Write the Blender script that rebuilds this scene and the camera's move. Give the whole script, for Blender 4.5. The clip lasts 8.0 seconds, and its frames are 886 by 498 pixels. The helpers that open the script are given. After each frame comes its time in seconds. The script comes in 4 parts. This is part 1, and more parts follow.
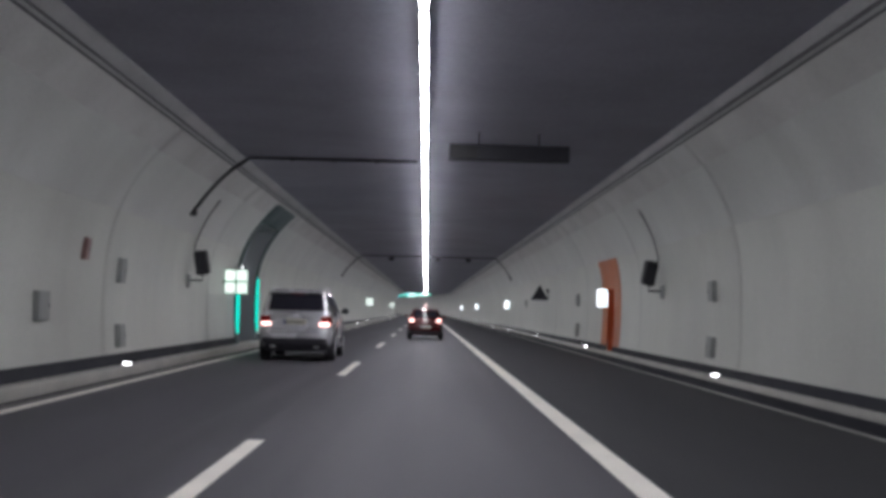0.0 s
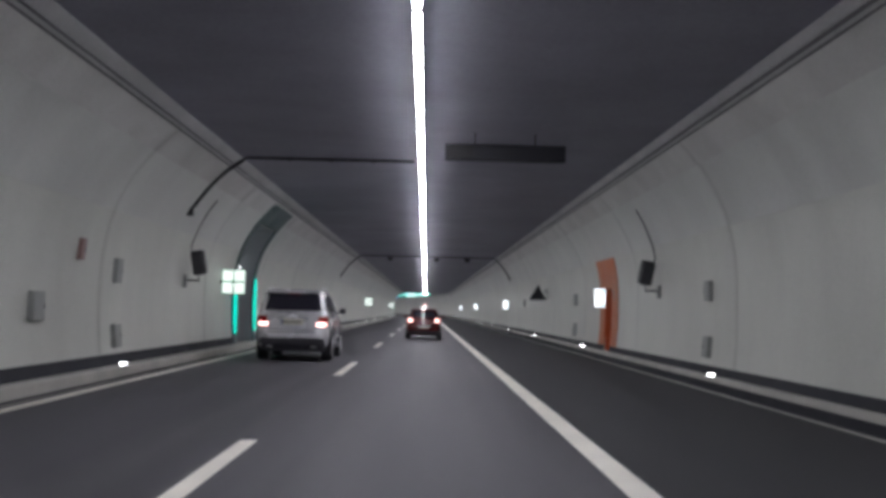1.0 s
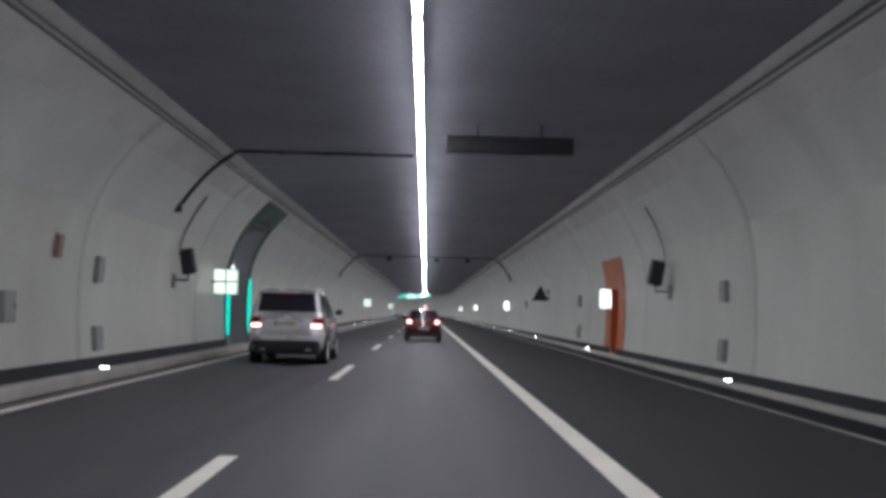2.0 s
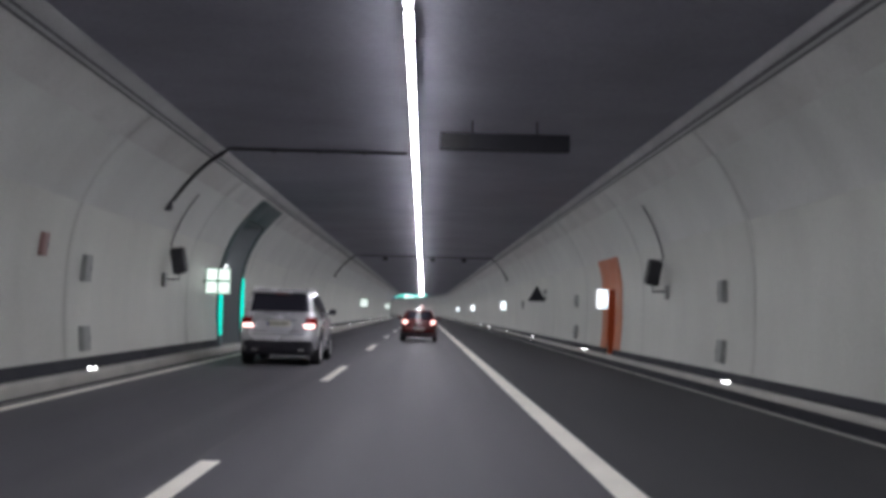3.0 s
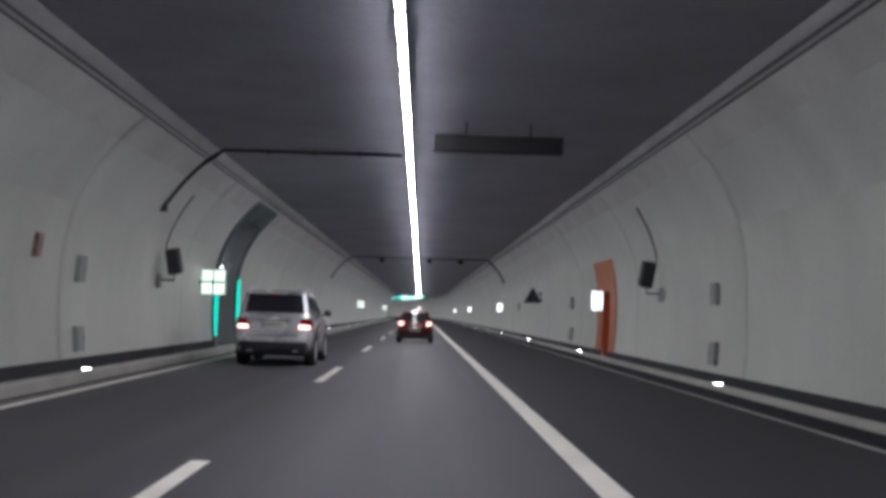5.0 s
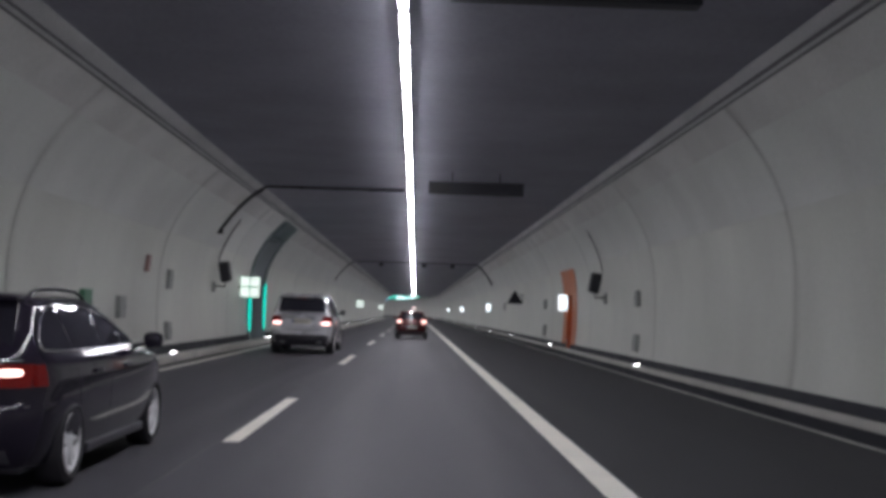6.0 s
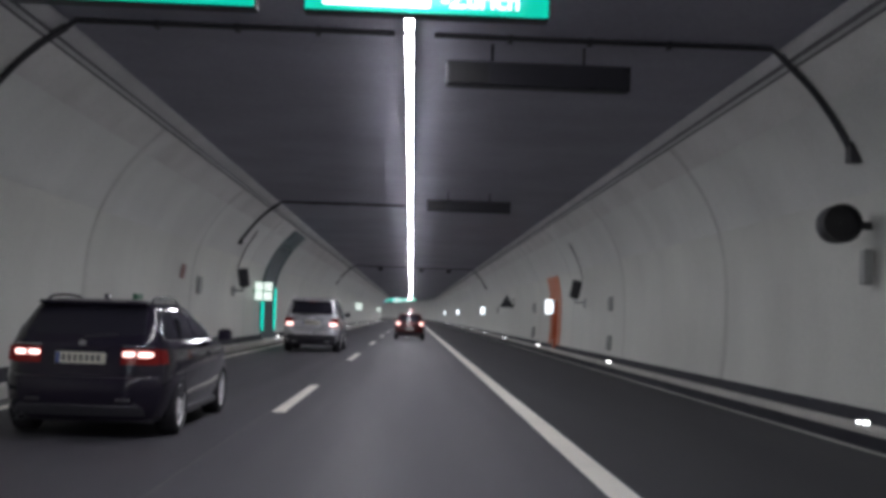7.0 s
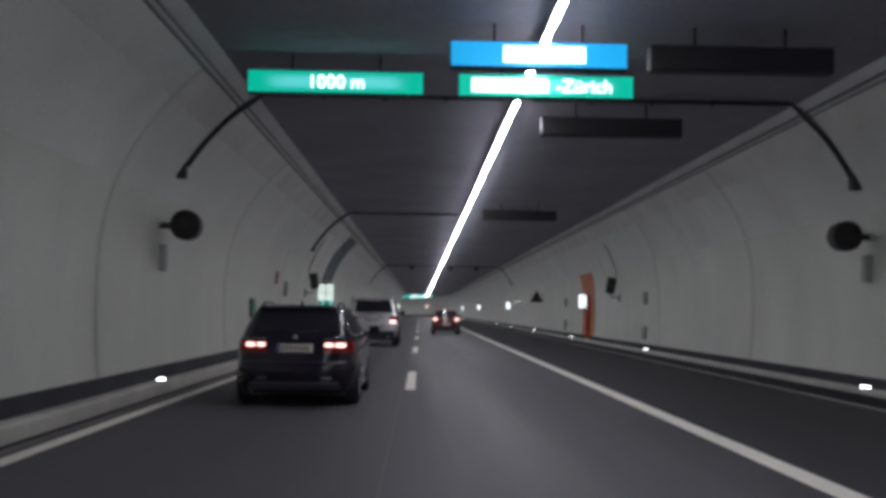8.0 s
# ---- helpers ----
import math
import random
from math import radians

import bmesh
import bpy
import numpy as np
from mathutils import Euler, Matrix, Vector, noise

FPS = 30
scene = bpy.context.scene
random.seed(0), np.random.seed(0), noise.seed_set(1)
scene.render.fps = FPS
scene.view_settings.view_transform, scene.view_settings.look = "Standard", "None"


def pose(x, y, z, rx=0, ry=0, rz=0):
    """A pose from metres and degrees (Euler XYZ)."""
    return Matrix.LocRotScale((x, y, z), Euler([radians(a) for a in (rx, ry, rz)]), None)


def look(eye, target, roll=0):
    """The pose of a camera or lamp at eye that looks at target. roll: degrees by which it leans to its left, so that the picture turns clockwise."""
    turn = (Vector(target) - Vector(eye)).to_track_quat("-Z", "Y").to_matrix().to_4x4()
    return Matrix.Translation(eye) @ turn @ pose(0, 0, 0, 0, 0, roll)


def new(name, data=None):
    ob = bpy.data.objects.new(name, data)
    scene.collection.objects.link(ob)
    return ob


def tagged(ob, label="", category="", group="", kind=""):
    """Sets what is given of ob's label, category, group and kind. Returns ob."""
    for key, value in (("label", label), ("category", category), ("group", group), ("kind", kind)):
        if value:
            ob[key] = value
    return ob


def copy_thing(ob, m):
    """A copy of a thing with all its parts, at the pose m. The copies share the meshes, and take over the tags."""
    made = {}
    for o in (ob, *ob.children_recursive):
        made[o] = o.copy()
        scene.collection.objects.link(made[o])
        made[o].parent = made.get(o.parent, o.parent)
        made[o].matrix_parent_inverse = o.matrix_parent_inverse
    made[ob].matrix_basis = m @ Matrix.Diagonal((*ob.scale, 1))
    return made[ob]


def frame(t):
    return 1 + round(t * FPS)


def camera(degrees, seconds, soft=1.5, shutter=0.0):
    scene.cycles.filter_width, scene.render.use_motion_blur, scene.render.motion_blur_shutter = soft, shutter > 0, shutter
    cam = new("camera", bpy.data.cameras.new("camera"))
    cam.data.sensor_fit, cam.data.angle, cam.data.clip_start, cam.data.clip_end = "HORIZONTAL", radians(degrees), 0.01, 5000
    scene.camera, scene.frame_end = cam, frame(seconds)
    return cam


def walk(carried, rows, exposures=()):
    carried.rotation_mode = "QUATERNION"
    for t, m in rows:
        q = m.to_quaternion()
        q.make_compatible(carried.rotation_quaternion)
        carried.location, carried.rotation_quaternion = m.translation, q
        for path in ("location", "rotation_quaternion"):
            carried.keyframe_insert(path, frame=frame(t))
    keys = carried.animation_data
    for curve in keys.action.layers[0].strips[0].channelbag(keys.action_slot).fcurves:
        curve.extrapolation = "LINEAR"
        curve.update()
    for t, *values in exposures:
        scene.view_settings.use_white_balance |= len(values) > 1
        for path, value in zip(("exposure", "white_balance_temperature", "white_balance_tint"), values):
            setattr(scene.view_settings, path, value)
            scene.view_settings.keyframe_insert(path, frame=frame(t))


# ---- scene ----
# ---- camera ----
cam = camera(42.8, 8.0, soft=4.1)
EYE = 1.42
# seconds, x, y, yaw (left is plus), pitch, lean to the left
PATH = [
    (0.0, 0.044, 3.90, -0.79, 3.12, 1.38),
    (0.5, 0.062, 3.70, -0.73, 3.27, 1.19),
    (1.0, 0.118, 3.90, -0.80, 3.12, 1.34),
    (1.5, 0.104, 4.80, -0.79, 3.17, 1.39),
    (3.0, 0.188, 5.50, -0.95, 3.19, 1.46),
    (3.5, 0.218, 6.80, -0.92, 3.27, 1.64),
    (4.0, 0.198, 6.10, -0.82, 3.24, 1.78),
    (4.5, 0.298, 7.20, -0.91, 3.28, 1.62),
    (6.0, 0.170, -2.05, -1.34, 3.25, 1.74),
    (6.5, 0.190, -4.15, -1.04, 3.35, 1.23),
    (7.0, 0.083, -5.95, -1.50, 3.39, 2.00),
    (7.5, -0.324, -7.50, -1.57, 3.11, 1.94),
    (8.0, -1.560, -10.40, -1.10, 3.14, 0.88),
]


def eye_pose(x, y, yaw, pitch, lean):
    a, b = radians(yaw), radians(pitch)
    eye = Vector((x, y, EYE))
    return look(eye, eye + Vector((-math.sin(a) * math.cos(b), math.cos(a) * math.cos(b), math.sin(b))), lean)


walk(cam, [(t, eye_pose(*r)) for t, *r in PATH], exposures=[(0.0, 0.03), (1.5, 0.02), (3.0, 0.09), (4.5, 0.09), (6.0, -0.13), (7.0, -0.13), (7.5, -0.23), (8.0, -0.44)])

# ---- light ----
# Deep inside a tunnel: no daylight, only the row of tubes overhead and the lit signs.
world = bpy.data.worlds.new("tunnel_dark")
world.use_nodes = True
world.node_tree.nodes["Background"].inputs[0].default_value = (0.02, 0.022, 0.026, 1)
world.node_tree.nodes["Background"].inputs[1].default_value = 0.05
scene.world = world
TUBE = 79.5


# ---- materials ----
def nodes_of(name):
    m = bpy.data.materials.new(name)
    m.use_nodes = True
    return m, m.node_tree.nodes, m.node_tree.links, m.node_tree.nodes["Principled BSDF"]


def surface(name, color, rough=0.6, metal=0.0, vary=0.15, grain=40.0, stain=0.6, bump=0.0, streak=1.0, drag=1.0, coat=0.0, per_object=0.0, rough_vary=0.1, grime=0.0):
    """A paint, stone or metal with grain and stains at two scales. streak below 1 draws the stains out upwards."""
    m, n, k, p = nodes_of(name)
    tc, mp = n.new("ShaderNodeTexCoord"), n.new("ShaderNodeMapping")
    mp.inputs["Scale"].default_value = (1, drag, streak)
    k.new(tc.outputs["Object"], mp.inputs["Vector"])
    big, fine = n.new("ShaderNodeTexNoise"), n.new("ShaderNodeTexNoise")
    big.inputs["Scale"].default_value, big.inputs["Detail"].default_value = stain, 6
    fine.inputs["Scale"].default_value, fine.inputs["Detail"].default_value = grain, 4
    big.noise_dimensions = "4D"
    info = n.new("ShaderNodeObjectInfo")
    shift = n.new("ShaderNodeMath")
    shift.operation = "MULTIPLY"
    shift.inputs[1].default_value = 40.0
    k.new(info.outputs["Random"], shift.inputs[0])
    k.new(shift.outputs[0], big.inputs["W"])
    k.new(mp.outputs[0], big.inputs["Vector"])
    k.new(tc.outputs["Object"], fine.inputs["Vector"])
    mix = n.new("ShaderNodeMix")
    mix.inputs[0].default_value = 0.35
    k.new(big.outputs[0], mix.inputs[2])
    k.new(fine.outputs[0], mix.inputs[3])
    ramp = n.new("ShaderNodeMapRange")
    ramp.inputs["From Min"].default_value, ramp.inputs["From Max"].default_value = 0.3, 0.7
    ramp.inputs["To Min"].default_value, ramp.inputs["To Max"].default_value = 1 - vary, 1 + vary
    k.new(mix.outputs[0], ramp.inputs["Value"])
    own = n.new("ShaderNodeMapRange")
    own.inputs["To Min"].default_value, own.inputs["To Max"].default_value = 1 - per_object, 1 + per_object
    k.new(info.outputs["Random"], own.inputs["Value"])
    both = n.new("ShaderNodeMath")
    both.operation = "MULTIPLY"
    k.new(ramp.outputs[0], both.inputs[0])
    k.new(own.outputs[0], both.inputs[1])
    value = both.outputs[0]
    if grime:
        # Dirt that has run out of the joints between ten-metre panels.
        axes, fold, fade = n.new("ShaderNodeSeparateXYZ"), n.new("ShaderNodeMath"), n.new("ShaderNodeMapRange")
        fold.operation = "PINGPONG"
        fold.inputs[1].default_value = 5.0
        k.new(tc.outputs["Object"], axes.inputs[0])
        k.new(axes.outputs["Y"], fold.inputs[0])
        ragged = n.new("ShaderNodeMath")
        ragged.operation = "MULTIPLY_ADD"
        ragged.inputs[1].default_value = 0.5
        k.new(big.outputs[0], ragged.inputs[0])
        k.new(fold.outputs[0], ragged.inputs[2])
        fade.interpolation_type = "SMOOTHSTEP"
        fade.inputs["From Min"].default_value, fade.inputs["From Max"].default_value = 0.20, 0.52
        fade.inputs["To Min"].default_value, fade.inputs["To Max"].default_value = 1 - grime, 1.0
        k.new(ragged.outputs[0], fade.inputs["Value"])
        dirty = n.new("ShaderNodeMath")
        dirty.operation = "MULTIPLY"
        k.new(value, dirty.inputs[0])
        k.new(fade.outputs[0], dirty.inputs[1])
        value = dirty.outputs[0]
    hue = n.new("ShaderNodeHueSaturation")
    hue.inputs["Color"].default_value = (*color, 1)
    k.new(value, hue.inputs["Value"])
    k.new(hue.outputs[0], p.inputs["Base Color"])
    rr = n.new("ShaderNodeMapRange")
    rr.inputs["From Min"].default_value, rr.inputs["From Max"].default_value = 0.3, 0.7
    rr.inputs["To Min"].default_value, rr.inputs["To Max"].default_value = max(0.02, rough - rough_vary), min(1, rough + rough_vary)
    k.new(big.outputs[0], rr.inputs["Value"])
    k.new(rr.outputs[0], p.inputs["Roughness"])
    p.inputs["Metallic"].default_value = metal
    p.inputs["Coat Weight"].default_value = coat
    p.inputs["Coat Roughness"].default_value = 0.05
    if bump:
        b = n.new("ShaderNodeBump")
        b.inputs["Strength"].default_value, b.inputs["Distance"].default_value = bump, 0.01
        k.new(fine.outputs[0], b.inputs["Height"])
        k.new(b.outputs[0], p.inputs["Normal"])
    return m


def lit(name, color, strength, rough=0.3):
    m, n, k, p = nodes_of(name)
    p.inputs["Base Color"].default_value = (*color, 1)
    p.inputs["Roughness"].default_value = rough
    p.inputs["Emission Color"].default_value = (*color, 1)
    p.inputs["Emission Strength"].default_value = strength
    return m


WALL = surface("wall_paint", (0.585, 0.595, 0.55), 0.46, vary=0.17, grain=24, stain=0.6, bump=0.06, streak=0.45, per_object=0.035, grime=0.22)
CEIL = surface("sooty_concrete", (0.305, 0.300, 0.360), 0.85, vary=0.22, grain=14, stain=0.5, bump=0.2)
CORNICE = surface("cornice_concrete", (0.43, 0.43, 0.435), 0.8, vary=0.2, grain=20, stain=0.8, bump=0.15)
WALL_UP = surface("upper_wall_paint", (0.595, 0.605, 0.58), 0.5, vary=0.18, grain=24, stain=0.6, bump=0.06, streak=0.45, per_object=0.03, grime=0.22)
# Wall's top strip: the shade under the cornice is put into its darker colour.
WALL_TOP = surface("shaded_wall_top", (0.565, 0.56, 0.545), 0.75, vary=0.18, grain=22, stain=0.8, bump=0.12, per_object=0.04, grime=0.2)
RAIL = surface("sooty_cable_rail", (0.13, 0.125, 0.135), 0.75, vary=0.25, grain=20, stain=0.8)
SEAL = surface("joint_sealant", (0.52, 0.52, 0.51), 0.9, vary=0.1)
ASPHALT = surface("asphalt", (0.073, 0.071, 0.082), 0.62, vary=0.20, grain=90, stain=0.9, bump=0.4, drag=0.03, rough_vary=0.10)
ASPHALT_S = surface("shoulder_asphalt", (0.046, 0.046, 0.052), 0.74, vary=0.22, grain=80, stain=0.7, bump=0.4, drag=0.05, rough_vary=0.08)
KERB = surface("kerb_concrete", (0.44, 0.43, 0.395), 0.8, vary=0.22, grain=25, stain=1.2, bump=0.2)
SEAM = surface("seam_bitumen", (0.095, 0.094, 0.098), 0.7, vary=0.3, grain=30, stain=1.0)
GUTTER = surface("gutter_concrete", (0.20, 0.19, 0.18), 0.85, vary=0.25, grain=25, stain=1.0, bump=0.2)
BAND = surface("bitumen_paint_and_gap_shade", (0.026, 0.027, 0.035), 0.7, vary=0.3, grain=20, stain=1.0)
MARK = surface("road_marking", (0.84, 0.81, 0.73), 0.7, vary=0.12, grain=60, stain=0.9, bump=0.2)
STEEL_D = surface("dark_steel", (0.045, 0.045, 0.05), 0.55, 0.3, vary=0.2, grain=20, stain=1)
STEEL = surface("galvanised_steel", (0.40, 0.41, 0.42), 0.45, 0.8, vary=0.15, grain=25, stain=2)
BOX_G = surface("grey_enamel", (0.31, 0.32, 0.31), 0.5, vary=0.12, grain=25, stain=2)
BOX_D = surface("black_plastic", (0.018, 0.018, 0.02), 0.5, vary=0.2)
ORANGE = surface("orange_enamel", (0.50, 0.13, 0.035), 0.5, vary=0.12, grain=20, stain=1.2)
ORANGE_D = surface("deep_orange_enamel", (0.50, 0.085, 0.02), 0.5, vary=0.15, grain=20, stain=1.2)
TEAL = surface("dark_green_enamel", (0.040, 0.082, 0.085), 0.45, vary=0.15, grain=20, stain=1.2)
NICHE_G = surface("grey_blue_paint", (0.34, 0.36, 0.38), 0.6, vary=0.12, grain=20, stain=0.8)
SIGN_BACK = surface("sign_housing", (0.022, 0.022, 0.030), 0.5, vary=0.2)
RED_ENAMEL = surface("red_enamel", (0.31, 0.19, 0.18), 0.4, vary=0.1)
BLUE_E = surface("blue_enamel", (0.05, 0.09, 0.30), 0.4, vary=0.1)
GREEN_ENAMEL = surface("green_enamel", (0.06, 0.19, 0.11), 0.4, vary=0.1)
TUBE_M = lit("tube_light", (0.93, 0.925, 1.0), TUBE)
LED_M = lit("marker_led", (0.95, 0.97, 1.0), 12.0)
SIGN_W = lit("lit_white", (0.93, 0.97, 1.0), 2.2)
SIGN_E = lit("lit_pale_green", (0.70, 0.90, 0.78), 0.75)
SIGN_DIV = surface("green_divider", (0.16, 0.34, 0.26), 0.4, vary=0.1)
SIGN_P = lit("lit_pictogram", (0.86, 0.95, 0.90), 1.05)
SIGN_B = lit("lit_pale_blue", (0.20, 0.58, 0.75), 1.2)


def back_lit(name, edge, centre, strength):
    """A translucent face with tubes behind it: paler along the middle."""
    m, n, k, p = nodes_of(name)
    tc, axes = n.new("ShaderNodeTexCoord"), n.new("ShaderNodeSeparateXYZ")
    k.new(tc.outputs["Generated"], axes.inputs[0])
    fades = []
    for axis, inner in ((0, 0.16), (2, 0.36)):
        rise, fall = n.new("ShaderNodeMapRange"), n.new("ShaderNodeMapRange")
        for r, a, b in ((rise, 0.06, inner + 0.06), (fall, 0.94, 0.94 - inner)):
            r.interpolation_type = "SMOOTHSTEP"
            r.inputs["From Min"].default_value, r.inputs["From Max"].default_value = a, b
            k.new(axes.outputs[axis], r.inputs["Value"])
            fades.append(r)
    product = fades[0].outputs[0]
    for r in fades[1:]:
        times = n.new("ShaderNodeMath")
        times.operation = "MULTIPLY"
        k.new(product, times.inputs[0])
        k.new(r.outputs[0], times.inputs[1])
        product = times.outputs[0]
    mix = n.new("ShaderNodeMix")
    mix.data_type = "RGBA"
    k.new(product, mix.inputs[0])
    mix.inputs[6].default_value, mix.inputs[7].default_value = (*edge, 1), (*centre, 1)
    k.new(mix.outputs[2], p.inputs["Base Color"])
    k.new(mix.outputs[2], p.inputs["Emission Color"])
    p.inputs["Emission Strength"].default_value = strength
    return m


SIGN_G = back_lit("lit_green", (0.0, 0.42, 0.29), (0.10, 0.62, 0.62), 1.35)
SIGN_BLUE = lit("lit_blue", (0.01, 0.30, 0.62), 1.5)
SIGN_RED = lit("lit_red", (0.85, 0.10, 0.05), 1.5)
STRIP_G = lit("green_light_strip", (0.0, 0.62, 0.48), 1.3)
TAIL_M = lit("tail_lamp_glow", (1.0, 0.56, 0.52), 3.6)
TAIL_R = surface("red_lens", (0.135, 0.010, 0.010), 0.12, vary=0.05)
TAIL_R.node_tree.nodes["Principled BSDF"].inputs["Emission Color"].default_value = (0.6, 0.01, 0.01, 1)
TAIL_R.node_tree.nodes["Principled BSDF"].inputs["Emission Strength"].default_value = 0.06
SILVER = surface("silver_car_paint", (0.76, 0.76, 0.79), 0.26, 0.45, vary=0.04, grain=300, stain=0.8, coat=1.0, rough_vary=0.05)
BLACK = surface("black_car_paint", (0.022, 0.018, 0.031), 0.10, 0.0, vary=0.1, grain=300, stain=0.8, coat=0.3, rough_vary=0.05)
RED = surface("red_car_paint", (0.105, 0.010, 0.010), 0.26, 0.2, vary=0.06, grain=300, stain=0.8, coat=1.0, rough_vary=0.05)
GLASS = surface("tinted_glass", (0.028, 0.027, 0.038), 0.03, vary=0.1, rough_vary=0.01)
TRIM_P = surface("grey_black_plastic", (0.058, 0.056, 0.068), 0.6, vary=0.15)
RUBBER = surface("tyre_rubber", (0.028, 0.027, 0.032), 0.8, vary=0.2)
ALLOY = surface("alloy_rim", (0.74, 0.74, 0.75), 0.40, 0.15, vary=0.08)
CHROME = surface("chrome_strip", (0.62, 0.62, 0.64), 0.22, 1.0, vary=0.05, rough_vary=0.04)
PLATE = surface("number_plate_face", (0.88, 0.86, 0.74), 0.45, vary=0.06)
for dull, level in ((BLACK, 0.32), (GLASS, 0.30), (ASPHALT, 0.32), (ASPHALT_S, 0.22), (BAND, 0.2)):
    dull.node_tree.nodes["Principled BSDF"].inputs["Specular IOR Level"].default_value = level
INK = surface("plate_ink", (0.22, 0.21, 0.19), 0.5, vary=0.1)


# ---- mesh helpers ----
def mesh_of(name, bm, mat, smooth=None):
    me = bpy.data.meshes.new(name)
    bmesh.ops.recalc_face_normals(bm, faces=bm.faces)
    bm.to_mesh(me)
    bm.free()
    me.materials.append(mat)
    if smooth:
        for f in me.polygons:
            f.use_smooth = True
        me.set_sharp_from_angle(angle=radians(smooth))
    return me


def part(name, bm, mat, parent=None, label="", smooth=None, at=None):
    ob = new(name, mesh_of(name, bm, mat, smooth))
    if parent:
        ob.parent = parent
    if at is not None:
        ob.matrix_local = at
    if label:
        ob["label"] = label
    return ob


def holder(name, m=None):
    ob = new(name)
    ob.empty_display_size = 0.2
    if m is not None:
        ob.matrix_world = m
    return ob


def box(x0, x1, y0, y1, z0, z1, bevel=0.0, bm=None):
    bm = bm or bmesh.new()
    made = bmesh.ops.create_cube(bm, size=1)["verts"]
    for v in made:
        v.co = Vector(((x0 + x1) / 2 + v.co.x * (x1 - x0), (y0 + y1) / 2 + v.co.y * (y1 - y0), (z0 + z1) / 2 + v.co.z * (z1 - z0)))
    if bevel:
        edges = {e for v in made for e in v.link_edges}
        bmesh.ops.bevel(bm, geom=list(edges), offset=bevel, segments=2, affect="EDGES", profile=0.5)
    return bm


def tube(points, radius, bm=None, sides=10):
    """A round bar through the points."""
    bm = bm or bmesh.new()
    points = [Vector(p) for p in points]
    rings = []
    for i, p in enumerate(points):
        d = (points[min(i + 1, len(points) - 1)] - points[max(i - 1, 0)]).normalized()
        a = d.orthogonal().normalized() if abs(d.y) > 0.9 else d.cross(Vector((0, 1, 0))).normalized()
        b = d.cross(a).normalized()
        rings.append([bm.verts.new(p + radius * (math.cos(2 * math.pi * j / sides) * a + math.sin(2 * math.pi * j / sides) * b)) for j in range(sides)])
    for r, q in zip(rings, rings[1:]):
        for j in range(sides):
            bm.faces.new((r[j], r[(j + 1) % sides], q[(j + 1) % sides], q[j]))
    bm.faces.new(rings[0][::-1])
    bm.faces.new(rings[-1])
    return bm


def lathe(profile, bm=None, sides=32, closed=True):
    """Turns (radius, x) pairs round the x axis."""
    bm = bm or bmesh.new()
    rings = [[bm.verts.new((x, r * math.cos(2 * math.pi * j / sides), r * math.sin(2 * math.pi * j / sides))) for j in range(sides)] for r, x in profile]
    pairs = list(zip(rings, rings[1:])) + ([(rings[-1], rings[0])] if closed else [])
    for r, q in pairs:
        for j in range(sides):
            bm.faces.new((r[j], r[(j + 1) % sides], q[(j + 1) % sides], q[j]))
    if not closed:
        bm.faces.new(rings[0][::-1])
        bm.faces.new(rings[-1])
    return bm


def words(name, text, size, mat, parent, at, depth=0.006):
    cu = bpy.data.curves.new(name, "FONT")
    cu.body, cu.size, cu.align_x, cu.align_y, cu.extrude, cu.offset = text, size, "CENTER", "CENTER", depth, 0.003
    tmp = bpy.data.objects.new(name, cu)
    scene.collection.objects.link(tmp)
    me = bpy.data.meshes.new_from_object(tmp.evaluated_get(bpy.context.evaluated_depsgraph_get()))
    bpy.data.objects.remove(tmp)
    me.materials.clear()
    me.materials.append(mat)
    ob = new(name, me)
    ob.parent = parent
    ob.matrix_local = at
    return ob


# ---- the tunnel's line: straight, then a bend to the left ----
BEND, RADIUS = 215.0, 300.0
BACK, FAR = -55.0, 355.0
CEILING, HALF_ROAD = 4.95, 5.66


def along(s, x, z=0.0):
    """The place s metres along the tunnel, x to the right of its middle."""
    if s <= BEND:
        return Vector((x, s, z))
    a = (s - BEND) / RADIUS
    return Vector((-RADIUS + (RADIUS + x) * math.cos(a), BEND + (RADIUS + x) * math.sin(a), z))


def station(s, x=0.0, z=0.0):
    """The pose there, with y along the tunnel."""
    a = 0 if s <= BEND else (s - BEND) / RADIUS
    return Matrix.Translation(along(s, x, z)) @ Matrix.Rotation(a, 4, "Z")


def steps(s0, s1, step=2.5):
    if s1 <= BEND:
        return [s0, s1]
    out = [s0]
    if s0 < BEND:
        out.append(BEND)
    a = max(s0, BEND)
    n = max(1, math.ceil((s1 - a) / step))
    return out + [a + (s1 - a) * i / n for i in range(1, n + 1)]


def sweep(profile, s0, s1, bm=None, step=2.5):
    """A closed profile of (x, z) drawn along the tunnel."""
    bm = bm or bmesh.new()
    rings = [[bm.verts.new(along(s, x, z)) for x, z in profile] for s in steps(s0, s1, step)]
    n = len(profile)
    for r, q in zip(rings, rings[1:]):
        for j in range(n):
            bm.faces.new((r[j], r[(j + 1) % n], q[(j + 1) % n], q[j]))
    bm.faces.new(rings[0])
    bm.faces.new(rings[-1][::-1])
    return bm


def wall_x(z, side=1):
    """How far out a wall stands at a height: the walls belly out and lean in towards the top, the vault a little eastward."""
    d = z - 1.6
    return 5.95 - (0.0625 if d > 0 else 0.04) * abs(d) ** 2.65 + side * 0.115 * max(0, d / 3.1) ** 2


